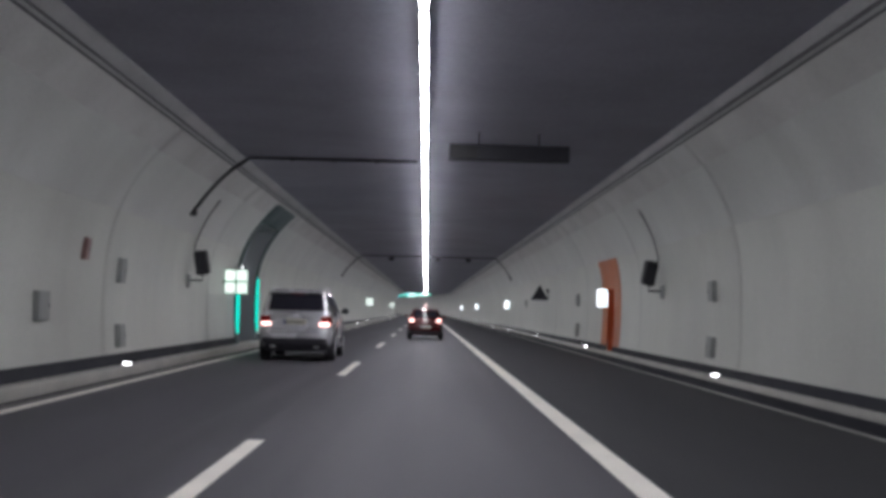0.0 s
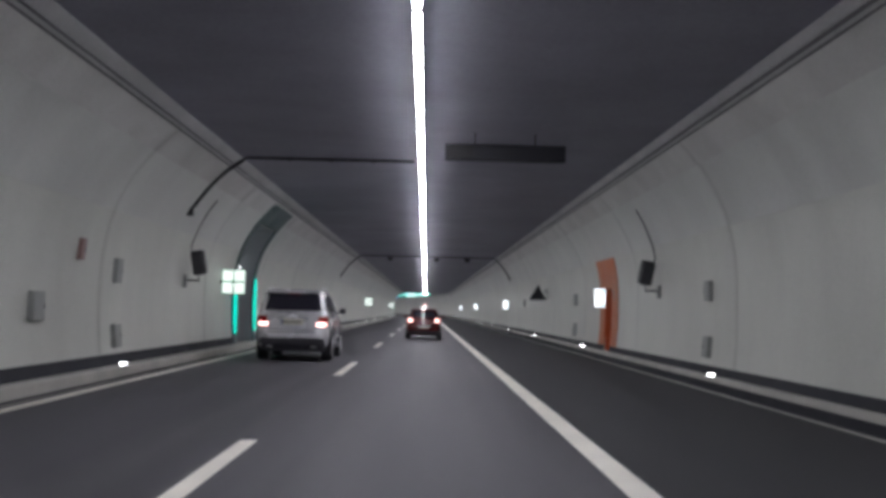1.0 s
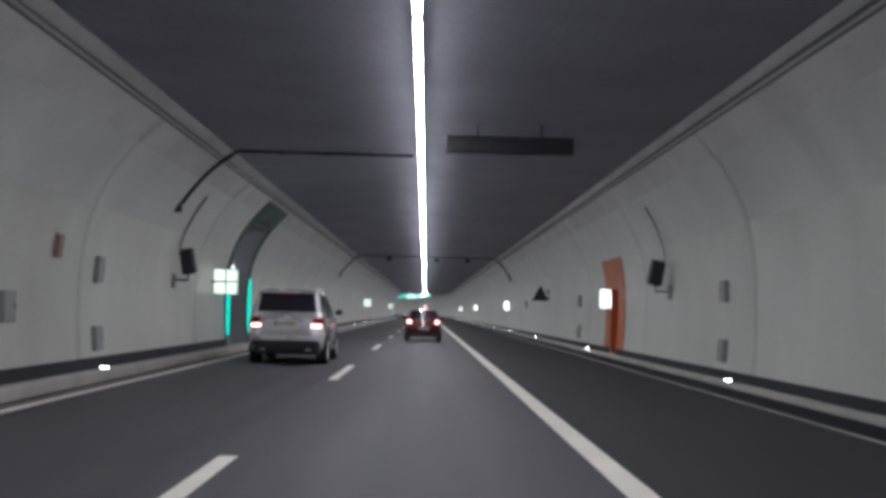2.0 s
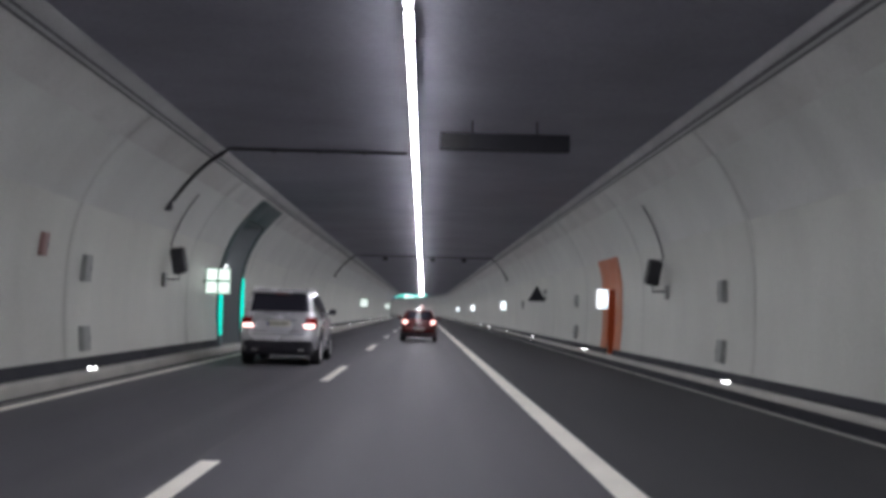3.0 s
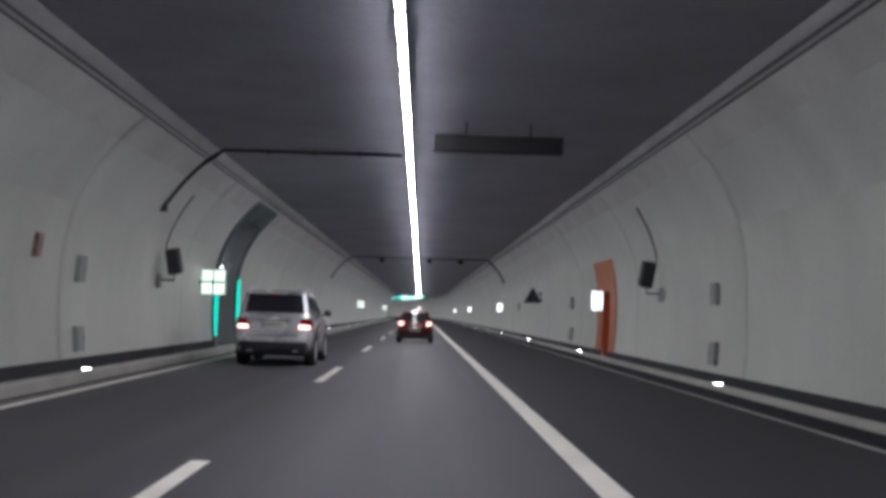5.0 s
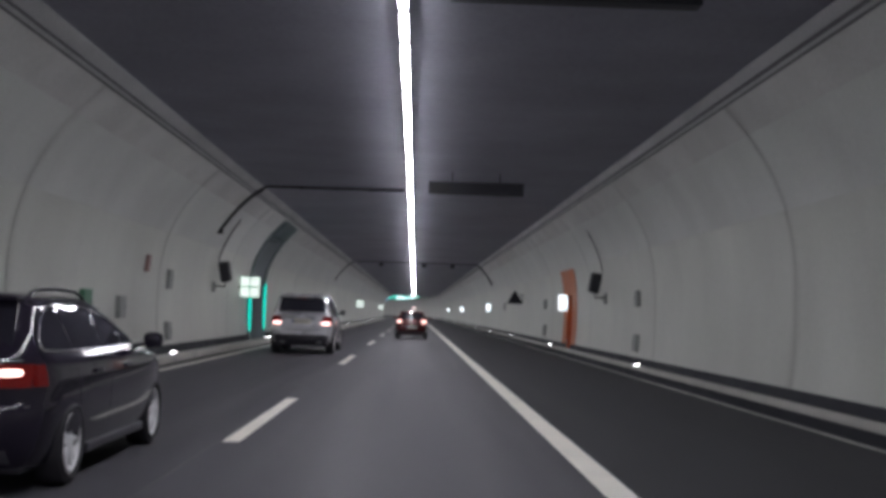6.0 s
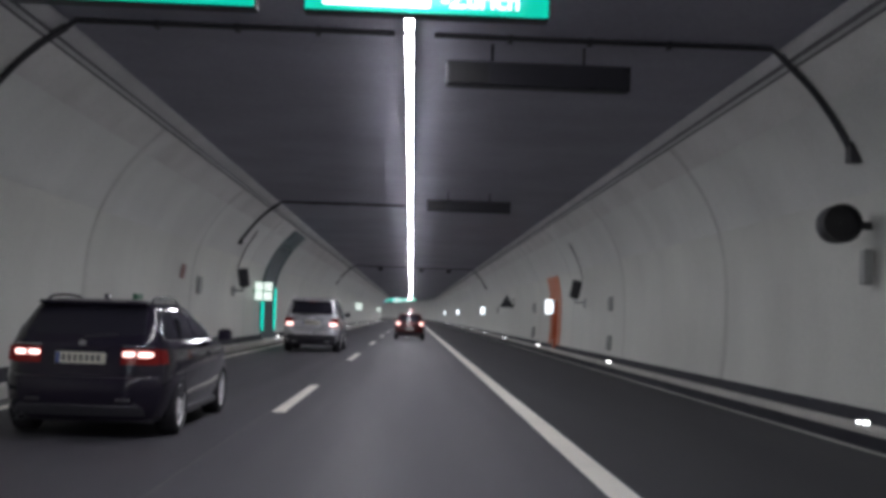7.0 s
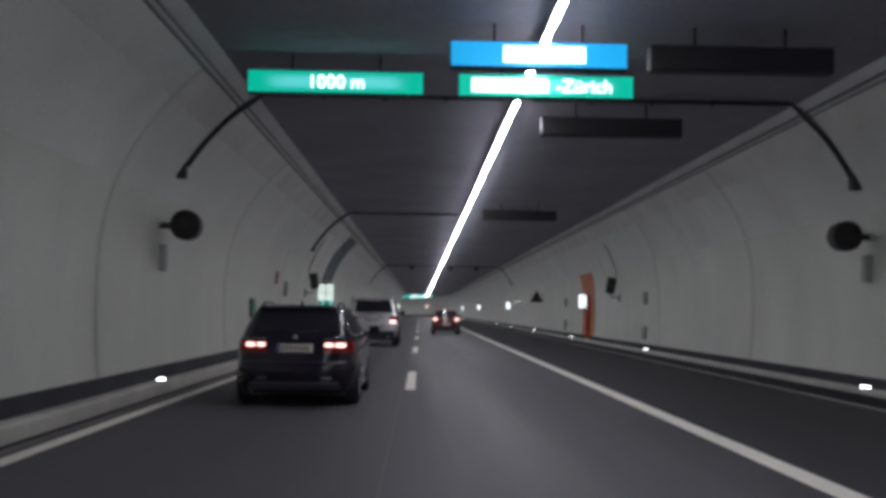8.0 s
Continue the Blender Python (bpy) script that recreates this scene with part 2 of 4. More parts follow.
def wall_profile(z0, z1, out=0.0, thick=0.25, side=1):
    n = max(2, round((z1 - z0) / 0.25))
    zs = [z0 + (z1 - z0) * i / n for i in range(n + 1)]
    inner = [(side * (wall_x(z, side) - out), z) for z in zs]
    return inner + [(x + side * thick, z) for x, z in reversed(inner)]


# ---- structure ----
ground = part("ground", sweep([(-7.5, -0.6), (7.5, -0.6), (7.5, -0.3), (-7.5, -0.3)], BACK, FAR, step=6), GUTTER)
tagged(ground, "concrete slab that carries the tunnel roadway", "ground", kind="structure")

road = part("road", sweep([(-HALF_ROAD, -0.3), (HALF_ROAD, -0.3), (HALF_ROAD, -0.001), (0, 0.0), (-HALF_ROAD, -0.001)], BACK, FAR), ASPHALT)
tagged(road, "dark grey worn asphalt roadway of a motorway tunnel", "road", kind="structure")

edge_line = part("edge_line", sweep([(1.74, 0.0005), (2.0, 0.0005), (2.0, 0.005), (1.74, 0.005)], BACK, FAR), MARK, road, "solid white edge line")
part("edge_line", sweep([(-5.39, -0.001), (-5.21, -0.001), (-5.21, 0.004), (-5.39, 0.004)], BACK, FAR), MARK, road, "solid white edge line")
part("hard_shoulder", sweep([(2.02, -0.001), (5.49, -0.001), (5.49, 0.0025), (2.02, 0.0032)], BACK, FAR), ASPHALT_S, road, "darker paved hard shoulder")
seam = part("seam", sweep([(-1.875, -0.001), (-1.855, -0.001), (-1.855, 0.002), (-1.875, 0.002)], BACK, FAR), SEAM, road, "sealed paving seam")
dash_mesh = mesh_of("lane_dash", box(-0.09, 0.09, 0, 6.0, 0.0005, 0.005), MARK)
for i in range(-3, 20):
    s = 10.0 + 18.0 * i
    if s + 6 <= BEND:
        dash = new("lane_dash", dash_mesh)
        dash.parent, dash.location = road, (-1.72, s, 0)
    elif s > BEND:
        part("lane_dash", sweep([(-1.81, 0.0005), (-1.63, 0.0005), (-1.63, 0.005), (-1.81, 0.005)], s, s + 6), MARK, road)

for side, name in ((-1, "west"), (1, "east")):
    low, high = (0.022, 0.228) if side < 0 else (0.165, 0.262)
    kerb = part("kerb_" + name, sweep([(side * a, b) for a, b in ((5.66, low), (5.66, high - 0.045), (5.675, high - 0.016), (5.70, high), (6.0, high), (6.0, low))], BACK, FAR), KERB, smooth=25)
    # The shadow gap below the kerb is put into this foot's black colour.
    part("kerb_foot", sweep([(side * a, b) for a, b in ((5.675, -0.3), (5.675, low + 0.005), (6.0, low + 0.005), (6.0, -0.3))], BACK, FAR), BAND, kerb, "recessed kerb foot coloured black for its shadow gap")
    tagged(kerb, "pale concrete kerb along the tunnel wall", "kerb", kind="structure")
    drain = part("slot_drain_" + name, sweep([(side * a, b) for a, b in ((5.50, -0.002), (5.50, 0.008), (5.56, 0.012), (5.56, -0.002))], BACK, FAR), KERB if side > 0 else GUTTER)
    tagged(drain, "narrow concrete gutter edge beside the kerb", "gutter", kind="structure")
    e, d = (4.33, 4.48) if side < 0 else (4.64, 4.70)
    cornice = part("cornice_" + name, sweep([(side * a, b) for a, b in ((d + 0.2, 4.785), (d, 4.785), (d - 0.02, 4.80), (e + 0.012, 4.90), (e, 4.917), (e, 4.947), (d + 0.2, 4.947))], BACK, FAR), CORNICE, smooth=25)
    tagged(cornice, "grey concrete cornice between wall and ceiling", "trim", kind="structure")
    rail = part("cable_rail_" + name, sweep([(side * a, b) for a, b in ((d + 0.1, 4.744), (d + 0.010, 4.744), (d + 0.004, 4.783), (d + 0.1, 4.783))], BACK, FAR), RAIL)
    tagged(rail, "dark steel cable rail under the cornice", "trim", kind="structure")
    for z0, z1, out, mat, label in ((4.712, 4.742, 0.030, CORNICE, "grey concrete moulding below the cable rail"), (4.690, 4.709, 0.018, RAIL, "thin dark cable rail on the upper wall")):
        rail = part("trim_" + name, sweep(wall_profile(z0, z1, out, 0.06, side), BACK, FAR), mat)
        tagged(rail, label, "trim", kind="structure")

bm = bmesh.new()
for i in range(round((FAR - BACK) / 5)):
    s = BACK + 5 * i
    sweep([(-4.9, CEILING), (4.9, CEILING), (4.9, CEILING + 0.2), (-4.9, CEILING + 0.2)], s + 0.006, s + 4.994, bm)
sweep([(-4.9, CEILING + 0.21), (4.9, CEILING + 0.21), (4.9, CEILING + 0.35), (-4.9, CEILING + 0.35)], BACK, FAR, bm)
ceiling = part("ceiling", bm, CEIL)
tagged(ceiling, "dark sooty concrete slab ceiling with cross joints", "ceiling", kind="structure")

# Added dark caps, out of view, that close both ends of the built length.
for s, name in ((BACK, "south"), (FAR, "north")):
    cap = part("wall_" + name, box(-7, 7, -0.2, 0.0, -0.3, 5.2) if s == BACK else box(-7, 7, 0, 0.2, -0.3, 5.2), CEIL)
    cap.matrix_world = station(s)
    tagged(cap, "added dark cap closing the unseen end of the tunnel", "wall", kind="structure")

NICHE = (38.1, 39.15, 40.45, 41.5)      # orange plates and the opening between them
PORTAL = (39.3, 39.75, 43.35, 43.8)     # green frame and the opening between
for side, name in ((-1, "west"), (1, "east")):
    # The lining's backing, seen only in the joints and openings.
    bm = bmesh.new()
    holes = (PORTAL[1], PORTAL[2]) if side < 0 else (NICHE[1], NICHE[2])
    for a, b in ((BACK, holes[0]), (holes[1], FAR)):
        sweep(wall_profile(0.205, 4.77, -0.06, 0.25, side), a, b, bm, 5)
    top = 4.05 if side < 0 else 2.25
    sweep(wall_profile(top, 4.77, -0.06, 0.25, side), *holes, bm)
    wall = part("wall_" + name, bm, SEAL)
    tagged(wall, "curved tunnel wall lined with pale grey-white painted panels", "wall", kind="structure")
    for piece, z0, z1, mat in (("panel", 0.205, 3.15, WALL), ("upper_panel", 3.153, 4.28, WALL_UP), ("top_panel", 4.283, 4.77, WALL_TOP)):
        flat = mesh_of(piece, sweep(wall_profile(z0, z1, 0, 0.05, side), 0.015, 9.985), mat, 25)
        bent_bm = sweep(wall_profile(z0, z1, 0, 0.05, side), BEND + 0.015, BEND + 9.985)
        bmesh.ops.translate(bent_bm, verts=bent_bm.verts, vec=(0, -BEND, 0))
        bent = mesh_of(piece, bent_bm, mat, 25)
        for i in range(round((FAR - BACK) / 10)):
            s = BACK + 10 * i
            if abs(s - 35) < 1 and z0 < top:
                for a, b, foot in ((35.015, holes[0], z0), (holes[0], holes[1], max(z0, top)), (holes[1], 44.985, z0)):
                    if foot < z1 - 0.05:
                        part(piece, sweep(wall_profile(foot, z1, 0, 0.05, side), a, b), mat, wall, smooth=25)
            else:
                p = new(piece, flat if s < BEND else bent)
                p.parent = wall
                p.matrix_local = station(s)
    # Black skirting in lengths.
    z0, z1 = (0.231, 0.443) if side < 0 else (0.265, 0.437)
    for a, b in ((BACK, holes[0] - (0.45 if side < 0 else 0)), (holes[1] + (0.45 if side < 0 else 0), FAR)):
        skirt = part("baseboard_" + name, sweep([(side * (wall_x(z0, side) - 0.035), z0), (side * (wall_x(z0, side) + 0.02), z0), (side * (wall_x(z1, side) + 0.02), z1), (side * (wall_x(z1, side) - 0.02), z1)], a, b), BAND)
        tagged(skirt, "black painted band along the foot of the tunnel wall", "baseboard", kind="structure")

# ---- the line of tubes ----
def strip_light():
    top = holder("strip_light")
    part("housing", box(-0.044, 0.044, 0.0, 1.46, 4.7935, 4.947, 0.006), STEEL, top)
    bm = bmesh.new()
    rings = []
    for y, w, d in ((0.03, 0.022, 0.012), (0.09, 0.036, 0.004), (0.16, 0.042, 0.0), (1.28, 0.042, 0.0), (1.35, 0.036, 0.004), (1.41, 0.022, 0.012)):
        rings.append([bm.verts.new((x, y, z)) for x, z in ((-w, 4.797), (-w, 4.7925), (-0.7 * w, 4.776 + 0.6 * d), (0.7 * w, 4.776 + 0.6 * d), (w, 4.7925), (w, 4.797))])
    for r, q in zip(rings, rings[1:]):
        for j in range(6):
            bm.faces.new((r[j], r[(j + 1) % 6], q[(j + 1) % 6], q[j]))
    bm.faces.new(rings[0])
    bm.faces.new(rings[-1][::-1])
    part("diffuser", bm, TUBE_M, top, "glowing white diffuser")
    part("end_cap", box(-0.030, 0.030, 0.0, 0.032, 4.784, 4.7935), STEEL, top)
    part("end_cap", box(-0.030, 0.030, 1.408, 1.44, 4.784, 4.7935), STEEL, top)
    return tagged(top, "slim white tunnel strip light glowing under the ceiling", "strip light", "row of strip lights along the ceiling")


lamp = strip_light()
lamp.matrix_world = station(BACK + 1.0, -0.06)
for i in range(1, 280):
    s = BACK + 1.0 + 1.5 * i
    if s < FAR - 2:
        copy_thing(lamp, station(s + 0.72, -0.06) @ Matrix.Translation((0, -0.72, 0)))


# ---- kerb markers ----
def kerb_marker(side):
    top = holder("kerb_marker")
    part("housing", box(-0.05, 0.05, -0.11, 0.11, 0.0, 0.055, 0.012), STEEL, top)
    part("lens", box(-0.036, 0.036, -0.122, -0.108, 0.014, 0.046, 0.004), LED_M, top, "bright white lens")
    part("lens", box(side * 0.052 - 0.008, side * 0.052 + 0.008, -0.05, 0.05, 0.012, 0.042, 0.004), LED_M, top, "bright white lens")
    return tagged(top, "small white glowing marker lamp on the kerb", "marker lamp", "marker lamps along both kerbs")


for side in (-1, 1):
    marker = kerb_marker(-side)
    high = 0.228 if side < 0 else 0.262
    marker.matrix_world = station(8.0, side * 5.72, high)
    for i in range(-3, 20):
        if i:
            copy_thing(marker, station(8.0 + 18.0 * i, side * 5.72, high))


# ---- cables, boxes and loudspeakers on walls and ceiling ----
def cable_arch(s, both, cameras=False):
    top = holder("cable_conduit", station(s))
    for side in ((-1, 1) if both else (-1,)):
        edge = 4.33 if side < 0 else 4.64
        over = [(side * 0.25, 0, 4.918), (side * (edge - 0.14), 0, 4.918), (side * (edge - 0.02), 0, 4.83)]
        down = [(side * (edge - 0.02), 0, 4.83), (side * (wall_x(4.62, side) - 0.06), 0, 4.62)] + [(side * (wall_x(z, side) - 0.045), 0, z) for z in (4.45, 4.3, 4.1, 3.9, 3.72)]
        part("conduit", tube(over, 0.034), STEEL_D, top, smooth=40)
        part("wall_conduit", tube(down, 0.046), STEEL_D, top, smooth=40)
        z = 3.65
        part("junction_box", box(side * wall_x(z, side) - 0.10, side * wall_x(z, side) + 0.08, -0.09, 0.09, z - 0.14, z + 0.12, 0.02), STEEL_D, top)
        for x in (1.2, 2.2, 3.2):
            part("clip", box(side * x - 0.03, side * x + 0.03, -0.06, 0.06, 4.86, 4.948), STEEL_D, top)
    if cameras:
        for x in (-2.3, 0.75, 2.75):
            part("detector", box(x - 0.16, x + 0.16, -0.14, 0.14, 4.62, 4.86, 0.03), STEEL_D, top, "dark detector box")
    return tagged(top, "dark steel cable conduit across ceiling and wall" + (" with detector boxes" if cameras else ""), "cable conduit", "conduits across the ceiling")


cable_arch(30.5, False)
cable_arch(8.0, True)
cable_arch(78.0, True, True)


def wall_box(s, side, z, w, h, depth=0.10, mat=BOX_G, label="grey enamel service box on the tunnel wall"):
    lean = math.atan((wall_x(z + 0.1, side) - wall_x(z - 0.1, side)) / 0.2)
    top = holder("service_box", station(s, side * wall_x(z, side), z) @ Matrix.Rotation(side * lean, 4, "Y"))
    part("body", box(-depth if side > 0 else -0.03, 0.03 if side > 0 else depth, -w / 2, w / 2, -h / 2, h / 2, 0.012), mat, top)
    x = -depth if side > 0 else depth
    part("door", box(x - 0.006, x + 0.006, -w / 2 + 0.03, w / 2 - 0.03, -h / 2 + 0.03, h / 2 - 0.03, 0.003), mat, top)
    part("latch", box(x - 0.015, x + 0.015, w / 2 - 0.09, w / 2 - 0.06, -0.04, 0.04, 0.004), STEEL_D, top)
    return tagged(top, label, "service box", "service boxes on the walls")


for s, side, z, w, h in (
    (26.0, -1, 2.05, 0.36, 0.48), (26.0, -1, 0.78, 0.42, 0.45), (21.5, -1, 1.35, 0.5, 0.46),
    (27.0, 1, 1.95, 0.36, 0.42), (27.0, 1, 0.80, 0.42, 0.44), (47.5, 1, 1.95, 0.45, 0.45), (47.5, 1, 0.8, 0.5, 0.5),
    (58.0, -1, 1.35, 0.6, 0.5), (62.0, -1, 2.0, 0.45, 0.55), (70.0, 1, 1.95, 0.45, 0.45),
):
    wall_box(s, side, z, w, h)
wall_box(23.6, -1, 2.35, 0.24, 0.38, 0.08, RED_ENAMEL, "small dull red call box on the tunnel wall")
wall_box(19.0, -1, 1.42, 0.55, 0.5, 0.09, GREEN_ENAMEL, "small dark green distance plate box on the wall")


def loudspeaker(s, side, z):
    top = holder("loudspeaker", station(s, side * (wall_x(z, side) - 0.34), z))
    tilt = Matrix.Rotation(radians(side * 9), 4, "Y") @ Matrix.Rotation(radians(8), 4, "X")
    cab = box(-0.16, 0.16, -0.02, 0.34, -0.30, 0.30, 0.05)
    cab.transform(tilt)
    part("cabinet", cab, BOX_D, top, smooth=40)
    grille = box(-0.13, 0.13, -0.032, -0.012, -0.265, 0.265, 0.01)
    grille.transform(tilt)
    part("grille", grille, SIGN_BACK, top)
    for k in range(5):
        slat = box(-0.12, 0.12, -0.038, -0.030, -0.22 + 0.105 * k, -0.20 + 0.105 * k)
        slat.transform(tilt)
        part("slat", slat, BOX_D, top)
    part("bracket", tube([(0, 0.2, -0.27), (0, 0.2, -0.42), (side * 0.38, 0.2, -0.42)], 0.022), STEEL_D, top)
    part("mount_plate", box(side * 0.33 - 0.03, side * 0.33 + 0.03, 0.08, 0.32, -0.60, -0.28, 0.006), BOX_G, top)
    part("cable", tube([(side * 0.18, 0.25, 0.2)] + [(side * (wall_x(z + d, side) - wall_x(z, side) + 0.31), 0.25, d) for d in (0.4, 0.7, 1.0, 1.3, 1.6)], 0.016, sides=6), STEEL_D, top)
    return tagged(top, "black box loudspeaker tilted on a bracket on the tunnel wall", "loudspeaker", "loudspeakers on the walls")


for s, side in ((32.0, -1), (31.8, 1)):
    loudspeaker(s, side, 2.45)


# ---- hanging signs ----
def hanging_sign(s, x0, x1, face, texts=(), label="", ends=None, dark=False):
    """A box sign under the ceiling, x0 to x1 across, its face towards oncoming traffic."""
    top = holder("hanging_sign", station(s))
    part("housing", box(x0, x1, -0.02, 0.22, 4.390, 4.710, 0.02), SIGN_BACK, top)
    for x in (x0 + 0.25 * (x1 - x0), x1 - 0.25 * (x1 - x0)):
        part("hanger", box(x - 0.016, x + 0.016, 0.08, 0.12, 4.690, 4.95), STEEL_D, top)
    if dark:
        part("front_panel", box(x0 + 0.03, x1 - 0.03, -0.028, -0.018, 4.415, 4.685), SIGN_BACK, top)
        part("shutter", box(x0 + 0.04, x0 + 0.55, -0.035, -0.026, 4.420, 4.680, 0.004), BOX_D, top)
    else:
        part("face", box(x0 + 0.015, x1 - 0.015, -0.032, -0.018, 4.402, 4.698), face, top, "lit coloured sign face")
        for kind, where, value in texts:
            if kind == "words":
                words("lettering", value, 0.26, SIGN_W, top, Matrix.Translation((where, -0.036, 4.545)) @ Matrix.Rotation(radians(90), 4, "X"))
            else:
                part("legend", box(where - value / 2, where + value / 2, -0.042, -0.030, 4.450, 4.650, 0.004), SIGN_W, top, "lit white field")
    return tagged(top, label, "road sign", "signs hanging from the ceiling")


hanging_sign(26.0, 0.42, 2.80, None, label="unlit dark rectangular sign box hanging under the ceiling", dark=True)
GREEN_LABEL = "long green lit motorway sign with white lettering under the ceiling"
signs = [
    (226.0, [("bar", -2.95, 0.40), ("bar", -2.45, 0.40)], [("bar", -0.35, 0.42), ("bar", 0.12, 0.42), ("bar", 0.60, 0.42)]),
    (238.0, [("words", -2.77, "Luzern")], [("words", -0.05, "St.Gallen"), ("bar", 0.85, 0.16)]),
    (250.0, [("words", -2.77, "1000 m")], [("bar", -0.30, 0.85), ("bar", 0.62, 0.75)]),
    (262.0, [("bar", -2.77, 1.0)], [("bar", 0.13, 1.3)]),
]
for s, left, right in signs:
    hanging_sign(s, -4.0, -1.56, SIGN_G, left, GREEN_LABEL)
    hanging_sign(s, -1.09, 1.35, SIGN_G, right, GREEN_LABEL)
for s in (284.0, 298.0):
    hanging_sign(s, -1.2, 1.2, SIGN_BLUE, [("bar", 0.0, 1.1)], "long blue lit sign with a white field under the ceiling")
    hanging_sign(s, 1.5, 3.9, None, label="unlit dark rectangular sign box hanging under the ceiling", dark=True)


hanging_sign(5.1, -4.0, -1.56, SIGN_G, [("words", -2.77, "1000 m")], GREEN_LABEL)
hanging_sign(5.1, -1.09, 1.35, SIGN_G, [("bar", -0.37, 1.06), ("words", 0.66, "-Zürich")], GREEN_LABEL)
hanging_sign(3.2, -1.25, 0.92, SIGN_BLUE, [("bar", -0.1, 1.0)], "long blue lit sign with a white field under the ceiling")
hanging_sign(3.2, 1.20, 3.45, None, label="unlit dark rectangular sign box hanging under the ceiling", dark=True)
hanging_sign(8.4, 0.42, 2.80, None, label="unlit dark rectangular sign box hanging under the ceiling", dark=True)


def round_sign(s, side, z=2.75):
    """An unlit round variable sign on the wall."""
    top = holder("variable_speed_sign", station(s, side * (wall_x(z, side) - 0.45), z))
    turn = Matrix.Rotation(radians(90), 3, "Z")
    for name, prof, mat in (
        ("housing", [(0.02, 0.24), (0.20, 0.24), (0.235, 0.18), (0.245, -0.02), (0.225, -0.04), (0.02, -0.04)], SIGN_BACK),
        ("hood", [(0.215, -0.04), (0.245, -0.04), (0.245, -0.16), (0.225, -0.16)], BOX_D),
        ("face", [(0.01, -0.04), (0.21, -0.04), (0.21, -0.055), (0.01, -0.055)], BOX_D),
    ):
        bm = lathe(prof, sides=32)
        bmesh.ops.rotate(bm, verts=bm.verts, matrix=turn)
        part(name, bm, mat, top, smooth=35)
    part("bracket", box(min(0, side * 0.5), max(0, side * 0.5), 0.06, 0.14, -0.05, 0.05, 0.01), STEEL_D, top)
    part("post_box", box(side * 0.40 - 0.06, side * 0.40 + 0.06, 0.02, 0.2, -0.75, -0.30, 0.02), BOX_G, top)
    return tagged(top, "round black unlit variable speed sign on the tunnel wall", "road sign", "variable signs on the walls")


round_sign(8.1, -1)
round_sign(8.1, 1)


def warning_sign(s, side=1, z=2.35):
    top = holder("warning_sign", station(s, side * (wall_x(z, side) - 0.45), z))
    bm = bmesh.new()
    pts = [(-0.42, -0.32), (0.42, -0.32), (0.0, 0.42)]
    a = [bm.verts.new((x, 0.0, y)) for x, y in pts]
    b = [bm.verts.new((x, 0.08, y)) for x, y in pts]
    bm.faces.new(a)
    bm.faces.new(b[::-1])
    for i in range(3):
        bm.faces.new((a[i], b[i], b[(i + 1) % 3], a[(i + 1) % 3]))
    bmesh.ops.bevel(bm, geom=list(bm.edges), offset=0.02, segments=2, affect="EDGES")
    part("plate", bm, SIGN_BACK, top)
    part("bracket", box(min(0, side * 0.55), max(0, side * 0.55), 0.08, 0.14, -0.2, -0.12, 0.01), STEEL_D, top)
    part("lamp_box", box(side * 0.42 - 0.12, side * 0.42 + 0.05, 0.02, 0.18, 0.0, 0.22, 0.02), BOX_G, top)
    return tagged(top, "dark triangular warning sign on a bracket on the wall", "road sign")


warning_sign(58.0)


def speed_sign(s, side):
    z = 2.5
    top = holder("speed_sign", station(s, side * (wall_x(z, side) - 0.42), z))
    turn = Matrix.Rotation(radians(90), 3, "Z")
    for name, prof, mat, lab in (
        ("housing", [(0.02, 0.12), (0.33, 0.12), (0.36, 0.02), (0.36, -0.02), (0.02, -0.02)], SIGN_BACK, ""),
        ("ring", [(0.24, -0.02), (0.33, -0.02), (0.33, -0.05), (0.24, -0.05)], SIGN_RED, "lit red ring"),
        ("face", [(0.01, -0.02), (0.239, -0.02), (0.239, -0.04), (0.01, -0.04)], SIGN_W, "lit white face"),
    ):
        bm = lathe(prof, sides=32)
        bmesh.ops.rotate(bm, verts=bm.verts, matrix=turn)
        part(name, bm, mat, top, lab, smooth=35)
    part("bracket", box(min(0, side * 0.5), max(0, side * 0.5), 0.10, 0.16, -0.05, 0.05, 0.01), STEEL_D, top)
    return tagged(top, "round lit speed sign with red ring on the wall", "road sign", "speed signs on the walls")


speed_sign(272.0, 1)
speed_sign(272.0, -1)


